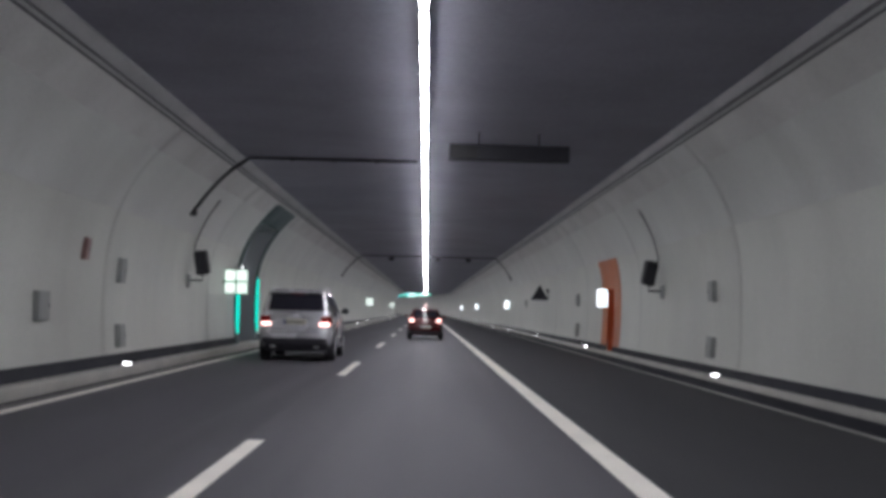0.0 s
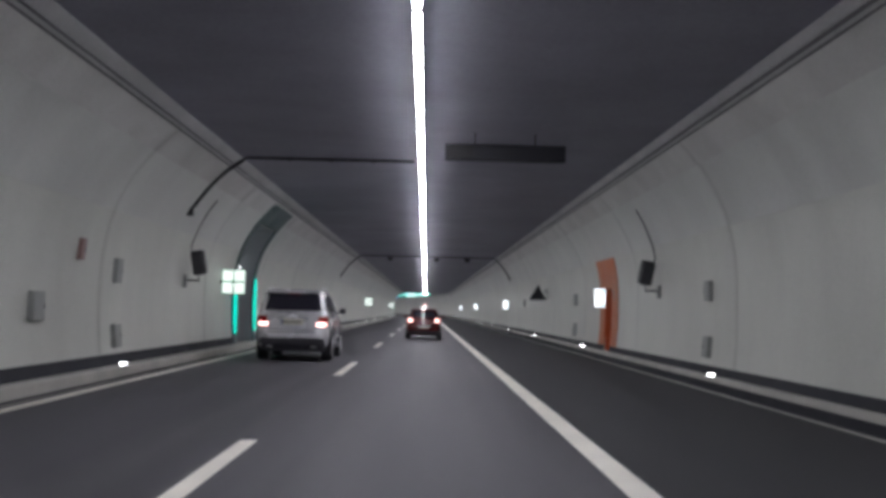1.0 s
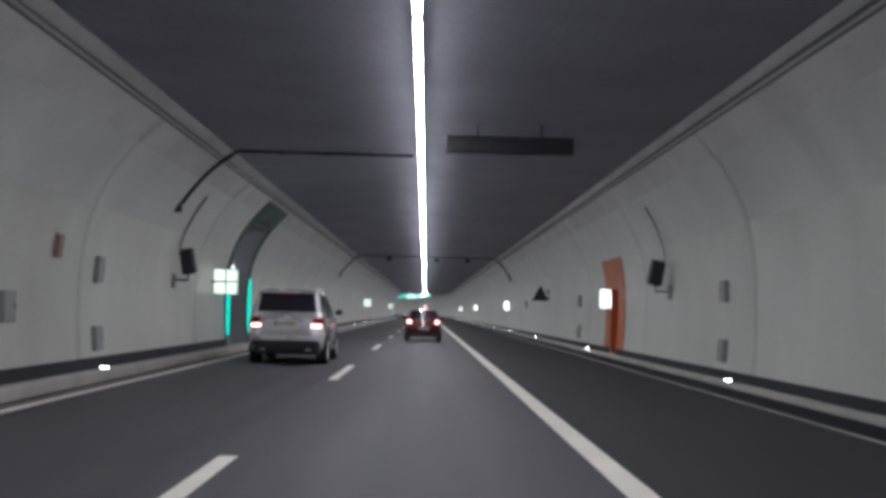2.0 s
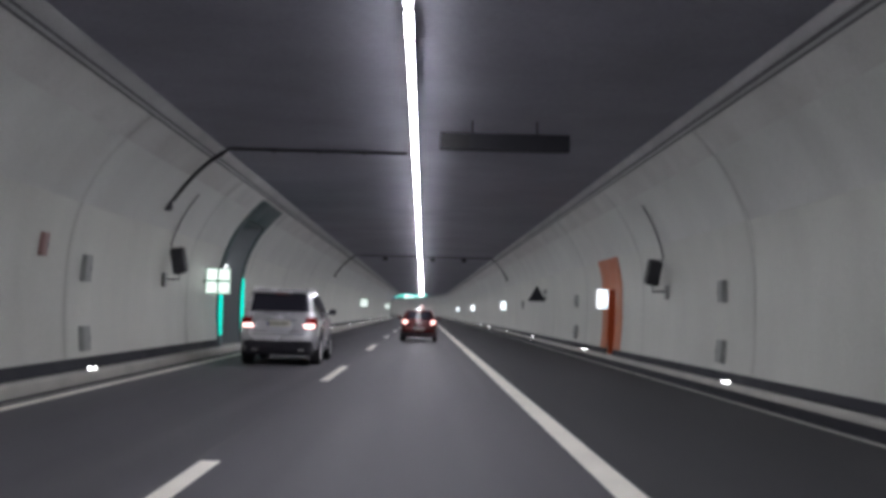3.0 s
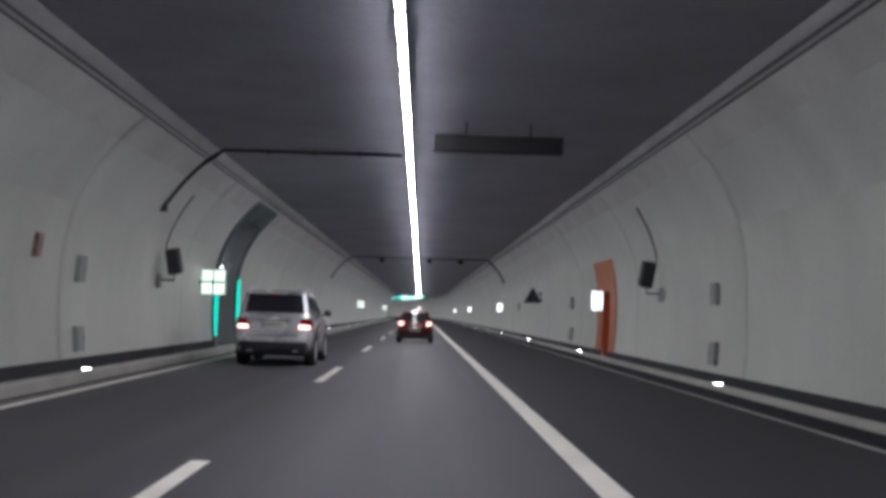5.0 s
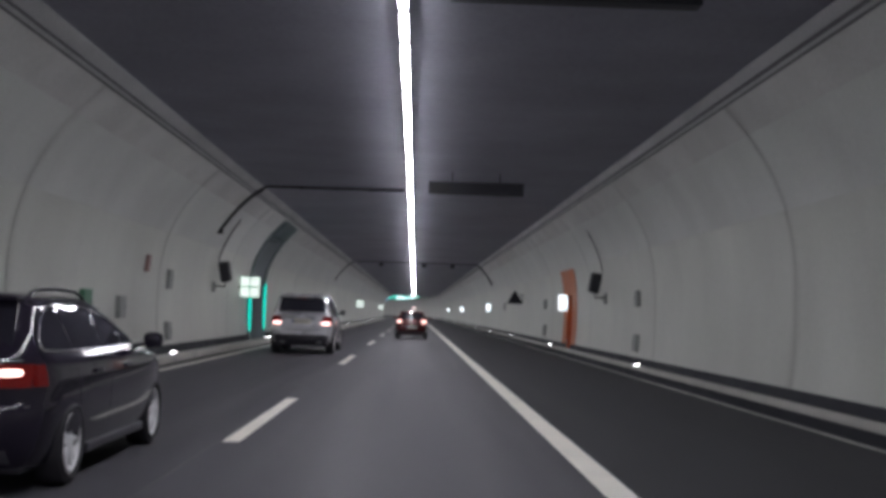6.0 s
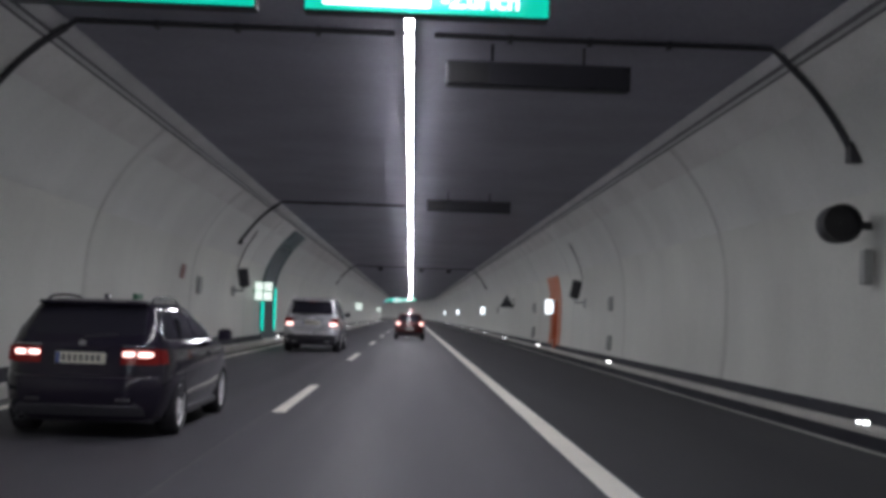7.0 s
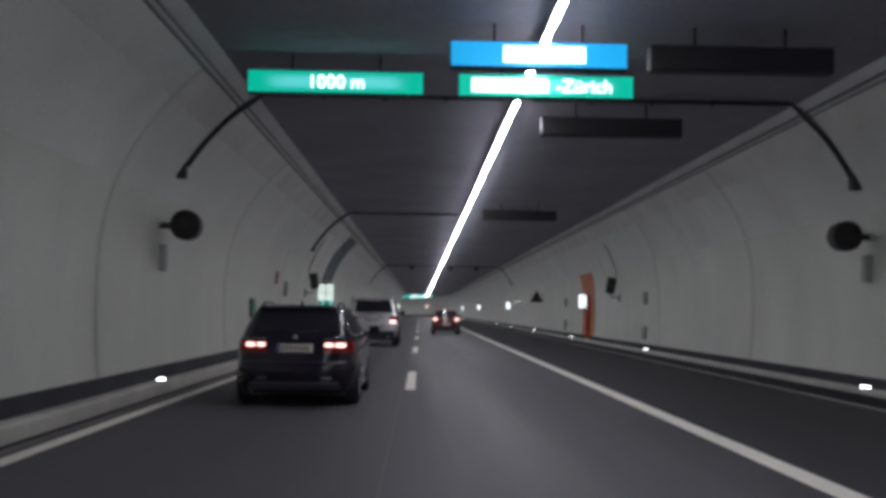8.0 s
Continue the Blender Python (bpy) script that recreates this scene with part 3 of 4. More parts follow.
# ---- emergency niche in the east wall ----
def emergency_niche():
    top = holder("emergency_niche", station(NICHE[0], 5.9, 0.2))
    inv = top.matrix_world.inverted()

    def put(name, bm, mat, label="", smooth=None):
        bm.transform(inv)
        return part(name, bm, mat, top, label, smooth)

    a, b, c, d = NICHE
    put("surround_panel", sweep(wall_profile(0.44, 2.25, 0.025, 0.03), a, b), ORANGE, "orange enamel side panel", 25)
    put("surround_panel", sweep(wall_profile(0.44, 2.25, 0.025, 0.03), c, d), ORANGE, "orange enamel side panel", 25)
    put("header_panel", sweep(wall_profile(2.25, 3.15, 0.03, 0.03), a, d), ORANGE, "orange enamel header panel", 25)
    put("recess_back", box(6.95, 7.05, b - 0.05, c + 0.05, 0.2, 2.35), ORANGE_D)
    put("recess_side", box(5.93, 6.95, b - 0.06, b + 0.008, 0.2, 2.3), ORANGE_D)
    put("recess_side", box(5.93, 6.95, c - 0.008, c + 0.06, 0.2, 2.3), ORANGE_D)
    put("recess_top", box(5.93, 6.95, b, c, 2.242, 2.33), ORANGE_D)
    put("recess_floor", box(5.86, 6.95, b, c, 0.1, 0.205), GUTTER)
    put("door_frame", box(6.50, 6.56, b, b + 0.07, 0.205, 2.25, 0.005), STEEL_D)
    put("door_frame", box(6.50, 6.56, c - 0.07, c, 0.205, 2.25, 0.005), STEEL_D)
    put("door_leaf", box(6.56, 6.60, b + 0.03, c - 0.03, 0.205, 2.2, 0.006), ORANGE_D)
    put("door_pull", tube([(6.55, c - 0.2, 1.0), (6.51, c - 0.2, 1.02), (6.51, c - 0.2, 1.28), (6.55, c - 0.2, 1.3)], 0.012), STEEL)
    put("phone_box", box(6.40, 6.52, 39.5, 39.9, 1.2, 1.75, 0.02), TEAL, "dark call box")
    return tagged(top, "orange emergency niche with a deep open doorway in the wall", "emergency niche")


emergency_niche()


def emergency_sign(s):
    z = 1.95
    top = holder("emergency_sign", station(s, wall_x(z), z))
    part("case", box(-0.33, -0.02, -0.16, 0.0, -0.30, 0.30, 0.02), STEEL, top)
    part("face", box(-0.315, -0.035, -0.172, -0.158, -0.285, 0.285, 0.004), SIGN_W, top, "lit white face")
    part("blue_field", box(-0.20, -0.05, -0.180, -0.170, -0.25, -0.17), SIGN_B, top, "lit pale blue field")
    part("blue_field", box(-0.20, -0.05, -0.180, -0.170, 0.17, 0.25), SIGN_B, top, "lit pale blue field")
    part("side_face", box(-0.345, -0.328, -0.15, -0.01, -0.29, 0.29, 0.004), SIGN_W, top, "lit white side")
    part("arm", box(-0.05, 0.06, -0.12, -0.04, -0.06, 0.06), STEEL_D, top)
    return tagged(top, "glowing white emergency sign box beside the orange niche", "sign box", "lit sign boxes on the walls")


emergency_sign(40.65)
emergency_sign(84.0)
emergency_sign(132.0)
emergency_sign(186.0)


# ---- escape portal in the west wall ----
def escape_portal():
    top = holder("escape_portal", station(PORTAL[0], -5.9, 0.2))
    inv = top.matrix_world.inverted()

    def put(name, bm, mat, label="", smooth=None):
        bm.transform(inv)
        return part(name, bm, mat, top, label, smooth)

    a, b, c, d = PORTAL
    put("frame_jamb", sweep(wall_profile(0.205, 4.05, 0.04, 0.08, -1), a, b), TEAL, "dark green enamel jamb", 25)
    put("frame_jamb", sweep(wall_profile(0.205, 4.05, 0.04, 0.08, -1), c, d), TEAL, "dark green enamel jamb", 25)
    put("frame_head", sweep(wall_profile(4.05, 4.62, 0.04, 0.08, -1), a, d), TEAL, "dark green enamel head", 25)
    put("recess_back", box(-7.5, -7.4, b - 0.1, c + 0.1, 0.2, 4.2), NICHE_G)
    cheek = [(-wall_x(z, -1) - 0.008, z) for z in (0.2, 1.0, 1.8, 2.6, 3.2, 3.6, 3.9, 4.12)] + [(-7.4, 4.12), (-7.4, 0.2)]
    put("recess_side", sweep(cheek, b - 0.1, b + 0.008), NICHE_G)
    put("recess_side", sweep(cheek, c - 0.008, c + 0.1), NICHE_G)
    put("recess_top", box(-7.4, -5.30, b, c, 4.04, 4.2), NICHE_G)
    put("recess_floor", box(-7.4, -5.9, b, c, 0.1, 0.209), GUTTER)
    leaf = put("door_leaf", box(-7.40, -7.34, b + 0.5, c - 0.9, 0.21, 2.4, 0.01), TEAL, "dark green door")
    put("door_pull", box(-7.34, -7.28, c - 1.1, c - 1.06, 1.1, 1.35, 0.01), STEEL)
    for s in (a + 0.20, c + 0.20):
        bm = sweep(wall_profile(0.55, 2.40, 0.06, 0.02, -1), s, s + 0.16)
        put("light_strip", bm, STRIP_G, "glowing green strip", 25)
        put("strip_side", box(-5.90, -5.80, s - 0.02, s - 0.002, 0.6, 2.35), STRIP_G, "glowing green strip")
    put("lamp", box(-6.9, -6.3, c - 0.45, c - 0.35, 2.7, 2.8, 0.02), SIGN_W, "small white lamp")
    return tagged(top, "green framed escape portal recess with glowing green edge strips", "escape portal")


escape_portal()


def exit_sign(s):
    z = 2.12
    top = holder("exit_sign", station(s, -wall_x(z, -1), z))
    part("case", box(0.05, 0.74, -0.14, 0.0, -0.36, 0.36, 0.02), STEEL, top)
    part("face", box(0.065, 0.725, -0.152, -0.138, -0.345, 0.345, 0.004), SIGN_E, top, "lit pale green face")
    for x0, x1, z0, z1 in ((0.10, 0.36, 0.06, 0.31), (0.43, 0.69, 0.06, 0.31), (0.10, 0.36, -0.30, -0.05), (0.43, 0.69, -0.30, -0.05)):
        part("pictogram_field", box(x0, x1, -0.160, -0.150, z0, z1, 0.01), SIGN_P, top, "lit white field")
    part("bar", box(0.375, 0.415, -0.164, -0.150, -0.34, 0.34), SIGN_DIV, top, "green dividing bar")
    part("bar", box(0.07, 0.72, -0.166, -0.150, -0.015, 0.02), SIGN_DIV, top, "green dividing bar")
    part("arm", box(-0.08, 0.06, -0.11, -0.03, -0.05, 0.05), STEEL_D, top)
    return tagged(top, "glowing white and green escape sign box beside the portal", "sign box", "lit sign boxes on the walls")


exit_sign(PORTAL[0] - 2.0)
exit_sign(116.0)
exit_sign(190.0)


# ---- vehicles ----
class Shell:
    """A car body as plan outlines stacked by height. Rows: z, half width, rear y, front y, rear corner, front corner."""

    def __init__(self, rows, taper=0.06):
        self.rows, self.taper = rows, taper
        self.length = max(r[3] for r in rows)

    def level(self, z):
        cols = list(zip(*self.rows))
        return [float(np.interp(z, cols[0], c)) for c in cols[1:]]

    def squeeze(self, x, y):
        d = abs(2 * y / self.length - 1)
        return x * (1 - self.taper * d ** 3)

    def rear(self, x, z):
        w, r, f, c, g = self.level(z)
        e = abs(x) - (w - c)
        y = r + (c - math.sqrt(max(0, c * c - e * e)) if e > 0 else 0)
        y += 0.05 * (x / w) ** 2
        return Vector((self.squeeze(x, y), y, z))

    def side(self, y, z, s=1):
        w, r, f, c, g = self.level(z)
        x = w
        if y < r + c:
            x = w - c + math.sqrt(max(0, c * c - (r + c - y) ** 2))
        if y > f - g:
            x = w - g + math.sqrt(max(0, g * g - (y - f + g) ** 2))
        return Vector((s * self.squeeze(x, y), y, z))

    def half(self, z):
        w, r, f, c, g = self.level(z)
        pts = [self.rear((w - c) * i / 4, z) for i in range(5)]
        pts += [self.rear(w - c + c * math.sin(radians(90 * i / 6)), z) for i in range(1, 5)]
        y0 = r + c * (1 - math.cos(radians(60))) + 0.05
        pts += [self.side(r + c + (f - g - r - c) * i / 14, z) for i in range(0, 15)]
        for i in range(1, 7):
            a = radians(90 * i / 6)
            pts.append(Vector((self.squeeze(w - g + g * math.cos(a), f - g + g * math.sin(a)), f - g + g * math.sin(a), z)))
        pts += [Vector((self.squeeze((w - g) * (3 - i) / 4, f), f, z)) for i in range(0, 4)]
        return pts

    def mesh(self):
        bm = bmesh.new()
        rings = []
        for row in self.rows:
            h = self.half(row[0])
            loop = h + [Vector((-p.x, p.y, p.z)) for p in reversed(h[1:-1])]
            rings.append([bm.verts.new(p) for p in loop])
        n = len(rings[0])
        for a, b in zip(rings, rings[1:]):
            for j in range(n):
                bm.faces.new((a[j], a[(j + 1) % n], b[(j + 1) % n], b[j]))
        bm.faces.new(rings[0][::-1])
        bm.faces.new(rings[-1])
        return bm

    def rear_patch(self, x0, x1, z0, z1, out=0.006, thick=0.02, pinch=0.0, nx=10, nz=5):
        def at(u, v, o):
            z = z0 + (z1 - z0) * v
            m, k = (x0 + x1) / 2, 1 - pinch * v
            p = self.rear(m + ((x0 + (x1 - x0) * u) - m) * k, z)
            return p + Vector((0, -o, 0))
        return slab(at, nx, nz, out, thick)

    def pod(self, x0, x1, z0, z1, out=0.018, sides=20):
        """A rounded lozenge on the tail."""
        bm = bmesh.new()
        rings = []
        for o, k in ((-0.012, 1.0), (out - 0.006, 1.0), (out, 0.86)):
            ring = []
            for i in range(sides):
                a = math.tau * i / sides
                c, d = math.cos(a), math.sin(a)
                x = (x0 + x1) / 2 + (x1 - x0) / 2 * k * math.copysign(abs(c) ** 0.6, c)
                z = (z0 + z1) / 2 + (z1 - z0) / 2 * k * math.copysign(abs(d) ** 0.7, d)
                ring.append(bm.verts.new(self.rear(x, z) + Vector((0, -o, 0))))
            rings.append(ring)
        for a, b in zip(rings, rings[1:]):
            for i in range(sides):
                bm.faces.new((a[i], a[(i + 1) % sides], b[(i + 1) % sides], b[i]))
        bm.faces.new(rings[-1])
        bm.faces.new(rings[0][::-1])
        bmesh.ops.recalc_face_normals(bm, faces=bm.faces)
        return bm

    def side_patch(self, edges, z0, z1, s=1, out=0.006, thick=0.02, nx=8, nz=5):
        """edges: rear y and front y at the foot, then at the top."""
        def at(u, v, o):
            a, b = edges[0] + (edges[2] - edges[0]) * v, edges[1] + (edges[3] - edges[1]) * v
            z = z0 + (z1 - z0) * v
            return self.side(a + (b - a) * u, z, s) + Vector((s * o, 0, 0))
        return slab(at, nx, nz, out, thick)


def slab(at, nx, nz, out, thick):
    bm = bmesh.new()
    top = [[bm.verts.new(at(i / nx, j / nz, out)) for i in range(nx + 1)] for j in range(nz + 1)]
    low = [[bm.verts.new(at(i / nx, j / nz, out - thick)) for i in range(nx + 1)] for j in range(nz + 1)]
    for j in range(nz):
        for i in range(nx):
            bm.faces.new((top[j][i], top[j][i + 1], top[j + 1][i + 1], top[j + 1][i]))
            bm.faces.new((low[j][i], low[j + 1][i], low[j + 1][i + 1], low[j][i + 1]))
    ring = [(0, i) for i in range(nx + 1)] + [(j, nx) for j in range(1, nz + 1)] + [(nz, i) for i in range(nx - 1, -1, -1)] + [(j, 0) for j in range(nz - 1, 0, -1)]
    for (j, i), (q, p) in zip(ring, ring[1:] + ring[:1]):
        bm.faces.new((top[j][i], low[j][i], low[q][p], top[q][p]))
    return bm


def cut_arches(body, wheels, radius, half):
    """Takes the wheel wells out of a body."""
    bm = bmesh.new()
    for y, z in wheels:
        for s in (-1, 1):
            b = lathe([(radius, s * half + 0.15), (radius, s * half - 0.32)], sides=28, closed=False)
            bmesh.ops.translate(b, verts=b.verts, vec=(0, y, z))
            me = bpy.data.meshes.new("well")
            bmesh.ops.recalc_face_normals(b, faces=b.faces)
            b.to_mesh(me)
            b.free()
            bm.from_mesh(me)
            bpy.data.meshes.remove(me)
    me = bpy.data.meshes.new("well")
    bm.to_mesh(me)
    bm.free()
    tool = new("well", me)
    mod = body.modifiers.new("well", "BOOLEAN")
    mod.object, mod.operation, mod.solver = tool, "DIFFERENCE", "EXACT"
    done = bpy.data.meshes.new_from_object(body.evaluated_get(bpy.context.evaluated_depsgraph_get()))
    body.modifiers.clear()
    mats = list(body.data.materials)
    body.data = done
    done.materials.clear()
    for m in mats:
        done.materials.append(m)
    for f in done.polygons:
        f.use_smooth, f.material_index = True, 0
    done.set_sharp_from_angle(angle=radians(32))
    bpy.data.objects.remove(tool)


def wheel(parent, x, y, r, s, width=0.22, spokes=5, rim_mat=None):
    top = holder("wheel")
    top.parent = parent
    top.matrix_local = Matrix.Translation((x, y, r)) @ (Matrix.Identity(4) if s > 0 else Matrix.Rotation(math.pi, 4, "Z"))
    k = 0.74 * r
    part("tyre", lathe([(k, 0.0), (k + 0.02, 0.015), (r - 0.05, 0.02), (r - 0.012, -0.005), (r, -0.04), (r, -width + 0.04), (r - 0.012, -width), (k, -width)], sides=40), RUBBER, top, smooth=35)
    bm = lathe([(k, -0.005), (k - 0.02, 0.006), (k - 0.035, -0.01), (k - 0.05, -0.10), (k - 0.05, -0.13), (k, -0.13)], sides=40)
    lathe([(0.075, -0.02), (0.05, 0.0), (0.01, 0.002), (0.01, -0.10), (0.075, -0.10)], bm, sides=20)
    for i in range(spokes):
        for d in (-0.17, 0.17):
            a = 2 * math.pi * i / spokes + d
            b = box(-0.045, -0.008, -0.020, 0.020, 0.05, k - 0.015, 0.006)
            b.transform(Matrix.Rotation(a, 4, "X"))
            me = bpy.data.meshes.new("spoke")
            b.to_mesh(me)
            b.free()
            bm.from_mesh(me)
            bpy.data.meshes.remove(me)
    part("rim", bm, rim_mat or ALLOY, top, "bright alloy rim", smooth=35)
    disc = lathe([(0.01, -0.11), (k - 0.05, -0.11), (k - 0.05, -0.125), (0.01, -0.125)], sides=24)
    part("brake_disc", disc, STEEL_D, top)
    return top


def plate(parent, shell, z, w=0.52, h=0.115, out=0.012, at_y=None):
    y = shell.rear(0, z).y - out
    p = part("number_plate", box(-w / 2, w / 2, y - 0.008, y + 0.03, z - h / 2, z + h / 2, 0.004), PLATE, parent, "pale yellow number plate")
    part("plate_band", box(-w / 2 + 0.004, -w / 2 + 0.045, y - 0.0105, y - 0.006, z - h / 2 + 0.004, z + h / 2 - 0.004), BLUE_E, p, "blue end band")
    for i in range(7):
        x = -w / 2 + 0.085 + i * (w - 0.14) / 6.3
        part("plate_bar", box(x - 0.02, x + 0.02, y - 0.011, y - 0.006, z - h * 0.3, z + h * 0.3), INK, p)


def mirror(parent, shell, y, z, mat):
    for s in (-1, 1):
        x = shell.side(y, z - 0.03, 1).x
        bm = box(s * (x + 0.05), s * (x + 0.24), y - 0.06, y + 0.07, z - 0.02, z + 0.13, 0.055) if s > 0 else box(-(x + 0.24), -(x + 0.05), y - 0.06, y + 0.07, z - 0.02, z + 0.13, 0.055)
        part("mirror", bm, mat, parent, smooth=40)
        part("mirror_arm", tube([(s * (x - 0.03), y, z), (s * (x + 0.08), y, z + 0.02)], 0.022), TRIM_P, parent)


def tail_lamp(parent, shell, x0, x1, yb, z0, z1, glow, rounded=False):
    """The lens on the rear corner, with its glowing fields (x from, x to, z from, z to)."""
    for s in (-1, 1):
        a, b = sorted((s * x0, s * x1))
        lamp = part("tail_light", shell.rear_patch(a, b, z0, z1, 0.010, 0.03, nx=8, nz=4), TAIL_R, parent, "red tail light lens", smooth=40)
        w, r, f, c, g = shell.level((z0 + z1) / 2)
        y = shell.rear(x1, (z0 + z1) / 2).y
        part("side_lens", shell.side_patch((y - 0.005, yb, y - 0.005, yb - 0.03), z0 + 0.005, z1 - 0.005, s, 0.008, 0.03, 6, 4), TAIL_R, lamp, smooth=40)
        for g0, g1, h0, h1 in glow:
            a, b = sorted((s * g0, s * g1))
            part("lit_field", shell.pod(a, b, h0, h1) if rounded else shell.rear_patch(a, b, h0, h1, 0.017, 0.012, nx=6, nz=3), TAIL_M, lamp, "bright lit field", smooth=40)


def fittings(top, sh, wheels, radius, gaps, handles, belt, low, hatch, arch_mat):
    """Door gaps, handles, arch lips, wiper and hatch lines."""
    for s in (-1, 1):
        for y in gaps:
            part("door_gap", sh.side_patch((y, y + 0.008, y - 0.02, y - 0.012), low, belt, s, 0.002, 0.01, 1, 6), TRIM_P, top)
        for y in handles:
            x = s * sh.side(y, belt - 0.13).x
            part("door_handle", box(x - 0.018, x + 0.018, y - 0.10, y + 0.10, belt - 0.15, belt - 0.115, 0.008), arch_mat, top)
        for y, z in wheels:
            run = []
            for i in range(0, 13):
                a = radians(-8 + 196 * i / 12)
                p = sh.side(y + radius * math.cos(a), max(low, z + radius * math.sin(a)), s)
                run.append((p.x + s * 0.004, y + radius * math.cos(a), max(low, z + radius * math.sin(a))))
            part("arch_lip", tube(run, 0.016, sides=6), arch_mat, top, smooth=50)
        part("hatch_gap", sh.rear_patch(*sorted((s * hatch[0], s * (hatch[0] + 0.008))), hatch[1], hatch[2], 0.003, 0.01, nx=1, nz=6), TRIM_P, top)
    part("hatch_gap", sh.rear_patch(-hatch[0], hatch[0], hatch[1] - 0.006, hatch[1] + 0.004, 0.003, 0.01, nx=12, nz=1), TRIM_P, top)
    z = hatch[2] + 0.06
    part("rear_wiper", tube([(0.0, sh.rear(0, z).y - 0.022, z), (-0.36, sh.rear(0.36, z + 0.03).y - 0.022, z + 0.03)], 0.009, sides=6), TRIM_P, top)
    z = sh.rows[-4][0]
    part("high_stop_lamp", sh.rear_patch(-0.16, 0.16, z - 0.035, z - 0.015, 0.02, 0.02, nx=4, nz=1), TAIL_R, top)


def silver_suv(m):
    top = holder("silver_suv", m)
    sh = Shell([
        (0.30, 0.84, 0.16, 4.55, 0.16, 0.3), (0.42, 0.91, 0.05, 4.68, 0.18, 0.4), (0.58, 0.945, 0.00, 4.75, 0.20, 0.45), (0.70, 0.955, 0.00, 4.76, 0.20, 0.45),
        (0.745, 0.957, 0.012, 4.75, 0.20, 0.45), (0.775, 0.957, 0.035, 4.74, 0.20, 0.45), (0.92, 0.955, 0.088, 4.70, 0.20, 0.45), (1.03, 0.948, 0.108, 4.55, 0.20, 0.45), (1.09, 0.935, 0.115, 4.2, 0.20, 0.5),
        (1.13, 0.915, 0.13, 3.55, 0.18, 0.35), (1.18, 0.90, 0.16, 3.35, 0.16, 0.25), (1.40, 0.845, 0.28, 2.95, 0.15, 0.22), (1.60, 0.785, 0.40, 2.55, 0.14, 0.2),
        (1.70, 0.745, 0.44, 2.3, 0.13, 0.2), (1.75, 0.70, 0.42, 2.15, 0.14, 0.2), (1.785, 0.63, 0.50, 1.95, 0.18, 0.25), (1.80, 0.47, 0.73, 1.7, 0.2, 0.25)])
    body = part("body", sh.mesh(), SILVER, top, "silver painted body")
    cut_arches(body, ((1.0, 0.36), (3.85, 0.36)), 0.42, 0.95)
    part("rear_window", sh.rear_patch(-0.855, 0.855, 1.255, 1.712, pinch=0.11, nx=14), GLASS, top, "dark tinted rear window", smooth=40)
    part("spoiler", box(-0.66, 0.66, 0.35, 0.60, 1.695, 1.745, 0.02), SILVER, top, smooth=40)
    for s in (-1, 1):
        part("side_window", sh.side_patch((0.40, 1.18, 0.60, 1.15), 1.235, 1.64, s), GLASS, top, "dark side window", smooth=40)
        part("side_window", sh.side_patch((1.24, 2.12, 1.21, 2.05), 1.235, 1.65, s), GLASS, top, "dark side window", smooth=40)
        part("side_window", sh.side_patch((2.18, 3.05, 2.11, 2.50), 1.235, 1.62, s), GLASS, top, "dark side window", smooth=40)
        x = sh.side(1.5, 1.72, 1).x - 0.05
        part("roof_rail", tube([(s * x, 0.62, 1.76), (s * x, 0.72, 1.82), (s * x, 2.2, 1.83), (s * x, 2.35, 1.74)], 0.022), ALLOY, top, smooth=40)
        part("rear_pillar_trim", sh.side_patch((0.345, 0.375, 0.52, 0.55), 1.235, 1.66, s, 0.010, 0.02, 2, 5), CHROME, top, smooth=40)
        part("sill", box(s * 0.93 - 0.04, s * 0.93 + 0.04, 1.5, 3.35, 0.30, 0.42, 0.02), TRIM_P, top)
        part("exhaust_tip", box(s * 0.55 - 0.07, s * 0.55 + 0.07, 0.03, 0.2, 0.33, 0.385, 0.015), STEEL, top)
    part("lower_bumper", sh.rear_patch(-0.90, 0.90, 0.295, 0.575, 0.014, 0.03, pinch=0.06, nx=18), TRIM_P, top, "dark grey plastic lower bumper", smooth=40)
    part("bumper_step", sh.rear_patch(-0.66, 0.66, 0.715, 0.74, 0.012, 0.02, nx=14, nz=2), CHROME, top, smooth=40)
    part("skid_plate", sh.rear_patch(-0.50, 0.50, 0.33, 0.40, 0.022, 0.02), TRIM_P, top, smooth=40)
    part("plate_trim", sh.rear_patch(-0.44, 0.44, 1.05, 1.085, 0.016, 0.02, nz=2), CHROME, top, smooth=40)
    tail_lamp(top, sh, 0.67, 0.92, 0.32, 0.875, 1.125, ((0.645, 0.90, 0.882, 0.965),))
    plate(top, sh, 0.975, 0.56, 0.13)
    mirror(top, sh, 3.05, 1.20, TRIM_P)
    fittings(top, sh, ((1.0, 0.36), (3.85, 0.36)), 0.425, (1.20, 2.15, 3.25), (1.42, 2.38), 1.13, 0.34, (0.60, 0.80, 1.14), TRIM_P)
    for y in (1.0, 3.85):
        for s in (-1, 1):
            wheel(top, s * 0.945, y, 0.36, s, 0.25)
    part("underbody", box(-0.78, 0.78, 0.3, 4.4, 0.24, 0.5), TRIM_P, top)
    return tagged(top, "silver sport utility vehicle with lit tail lights in the passing lane", "car")


def arch(y):
    """The top of the estate's side windows along its length."""
    return 1.362 - 0.26 * max(0, (1.15 - y) / 0.70) ** 2.5 - 0.33 * max(0, (y - 1.25) / 1.62) ** 2.2


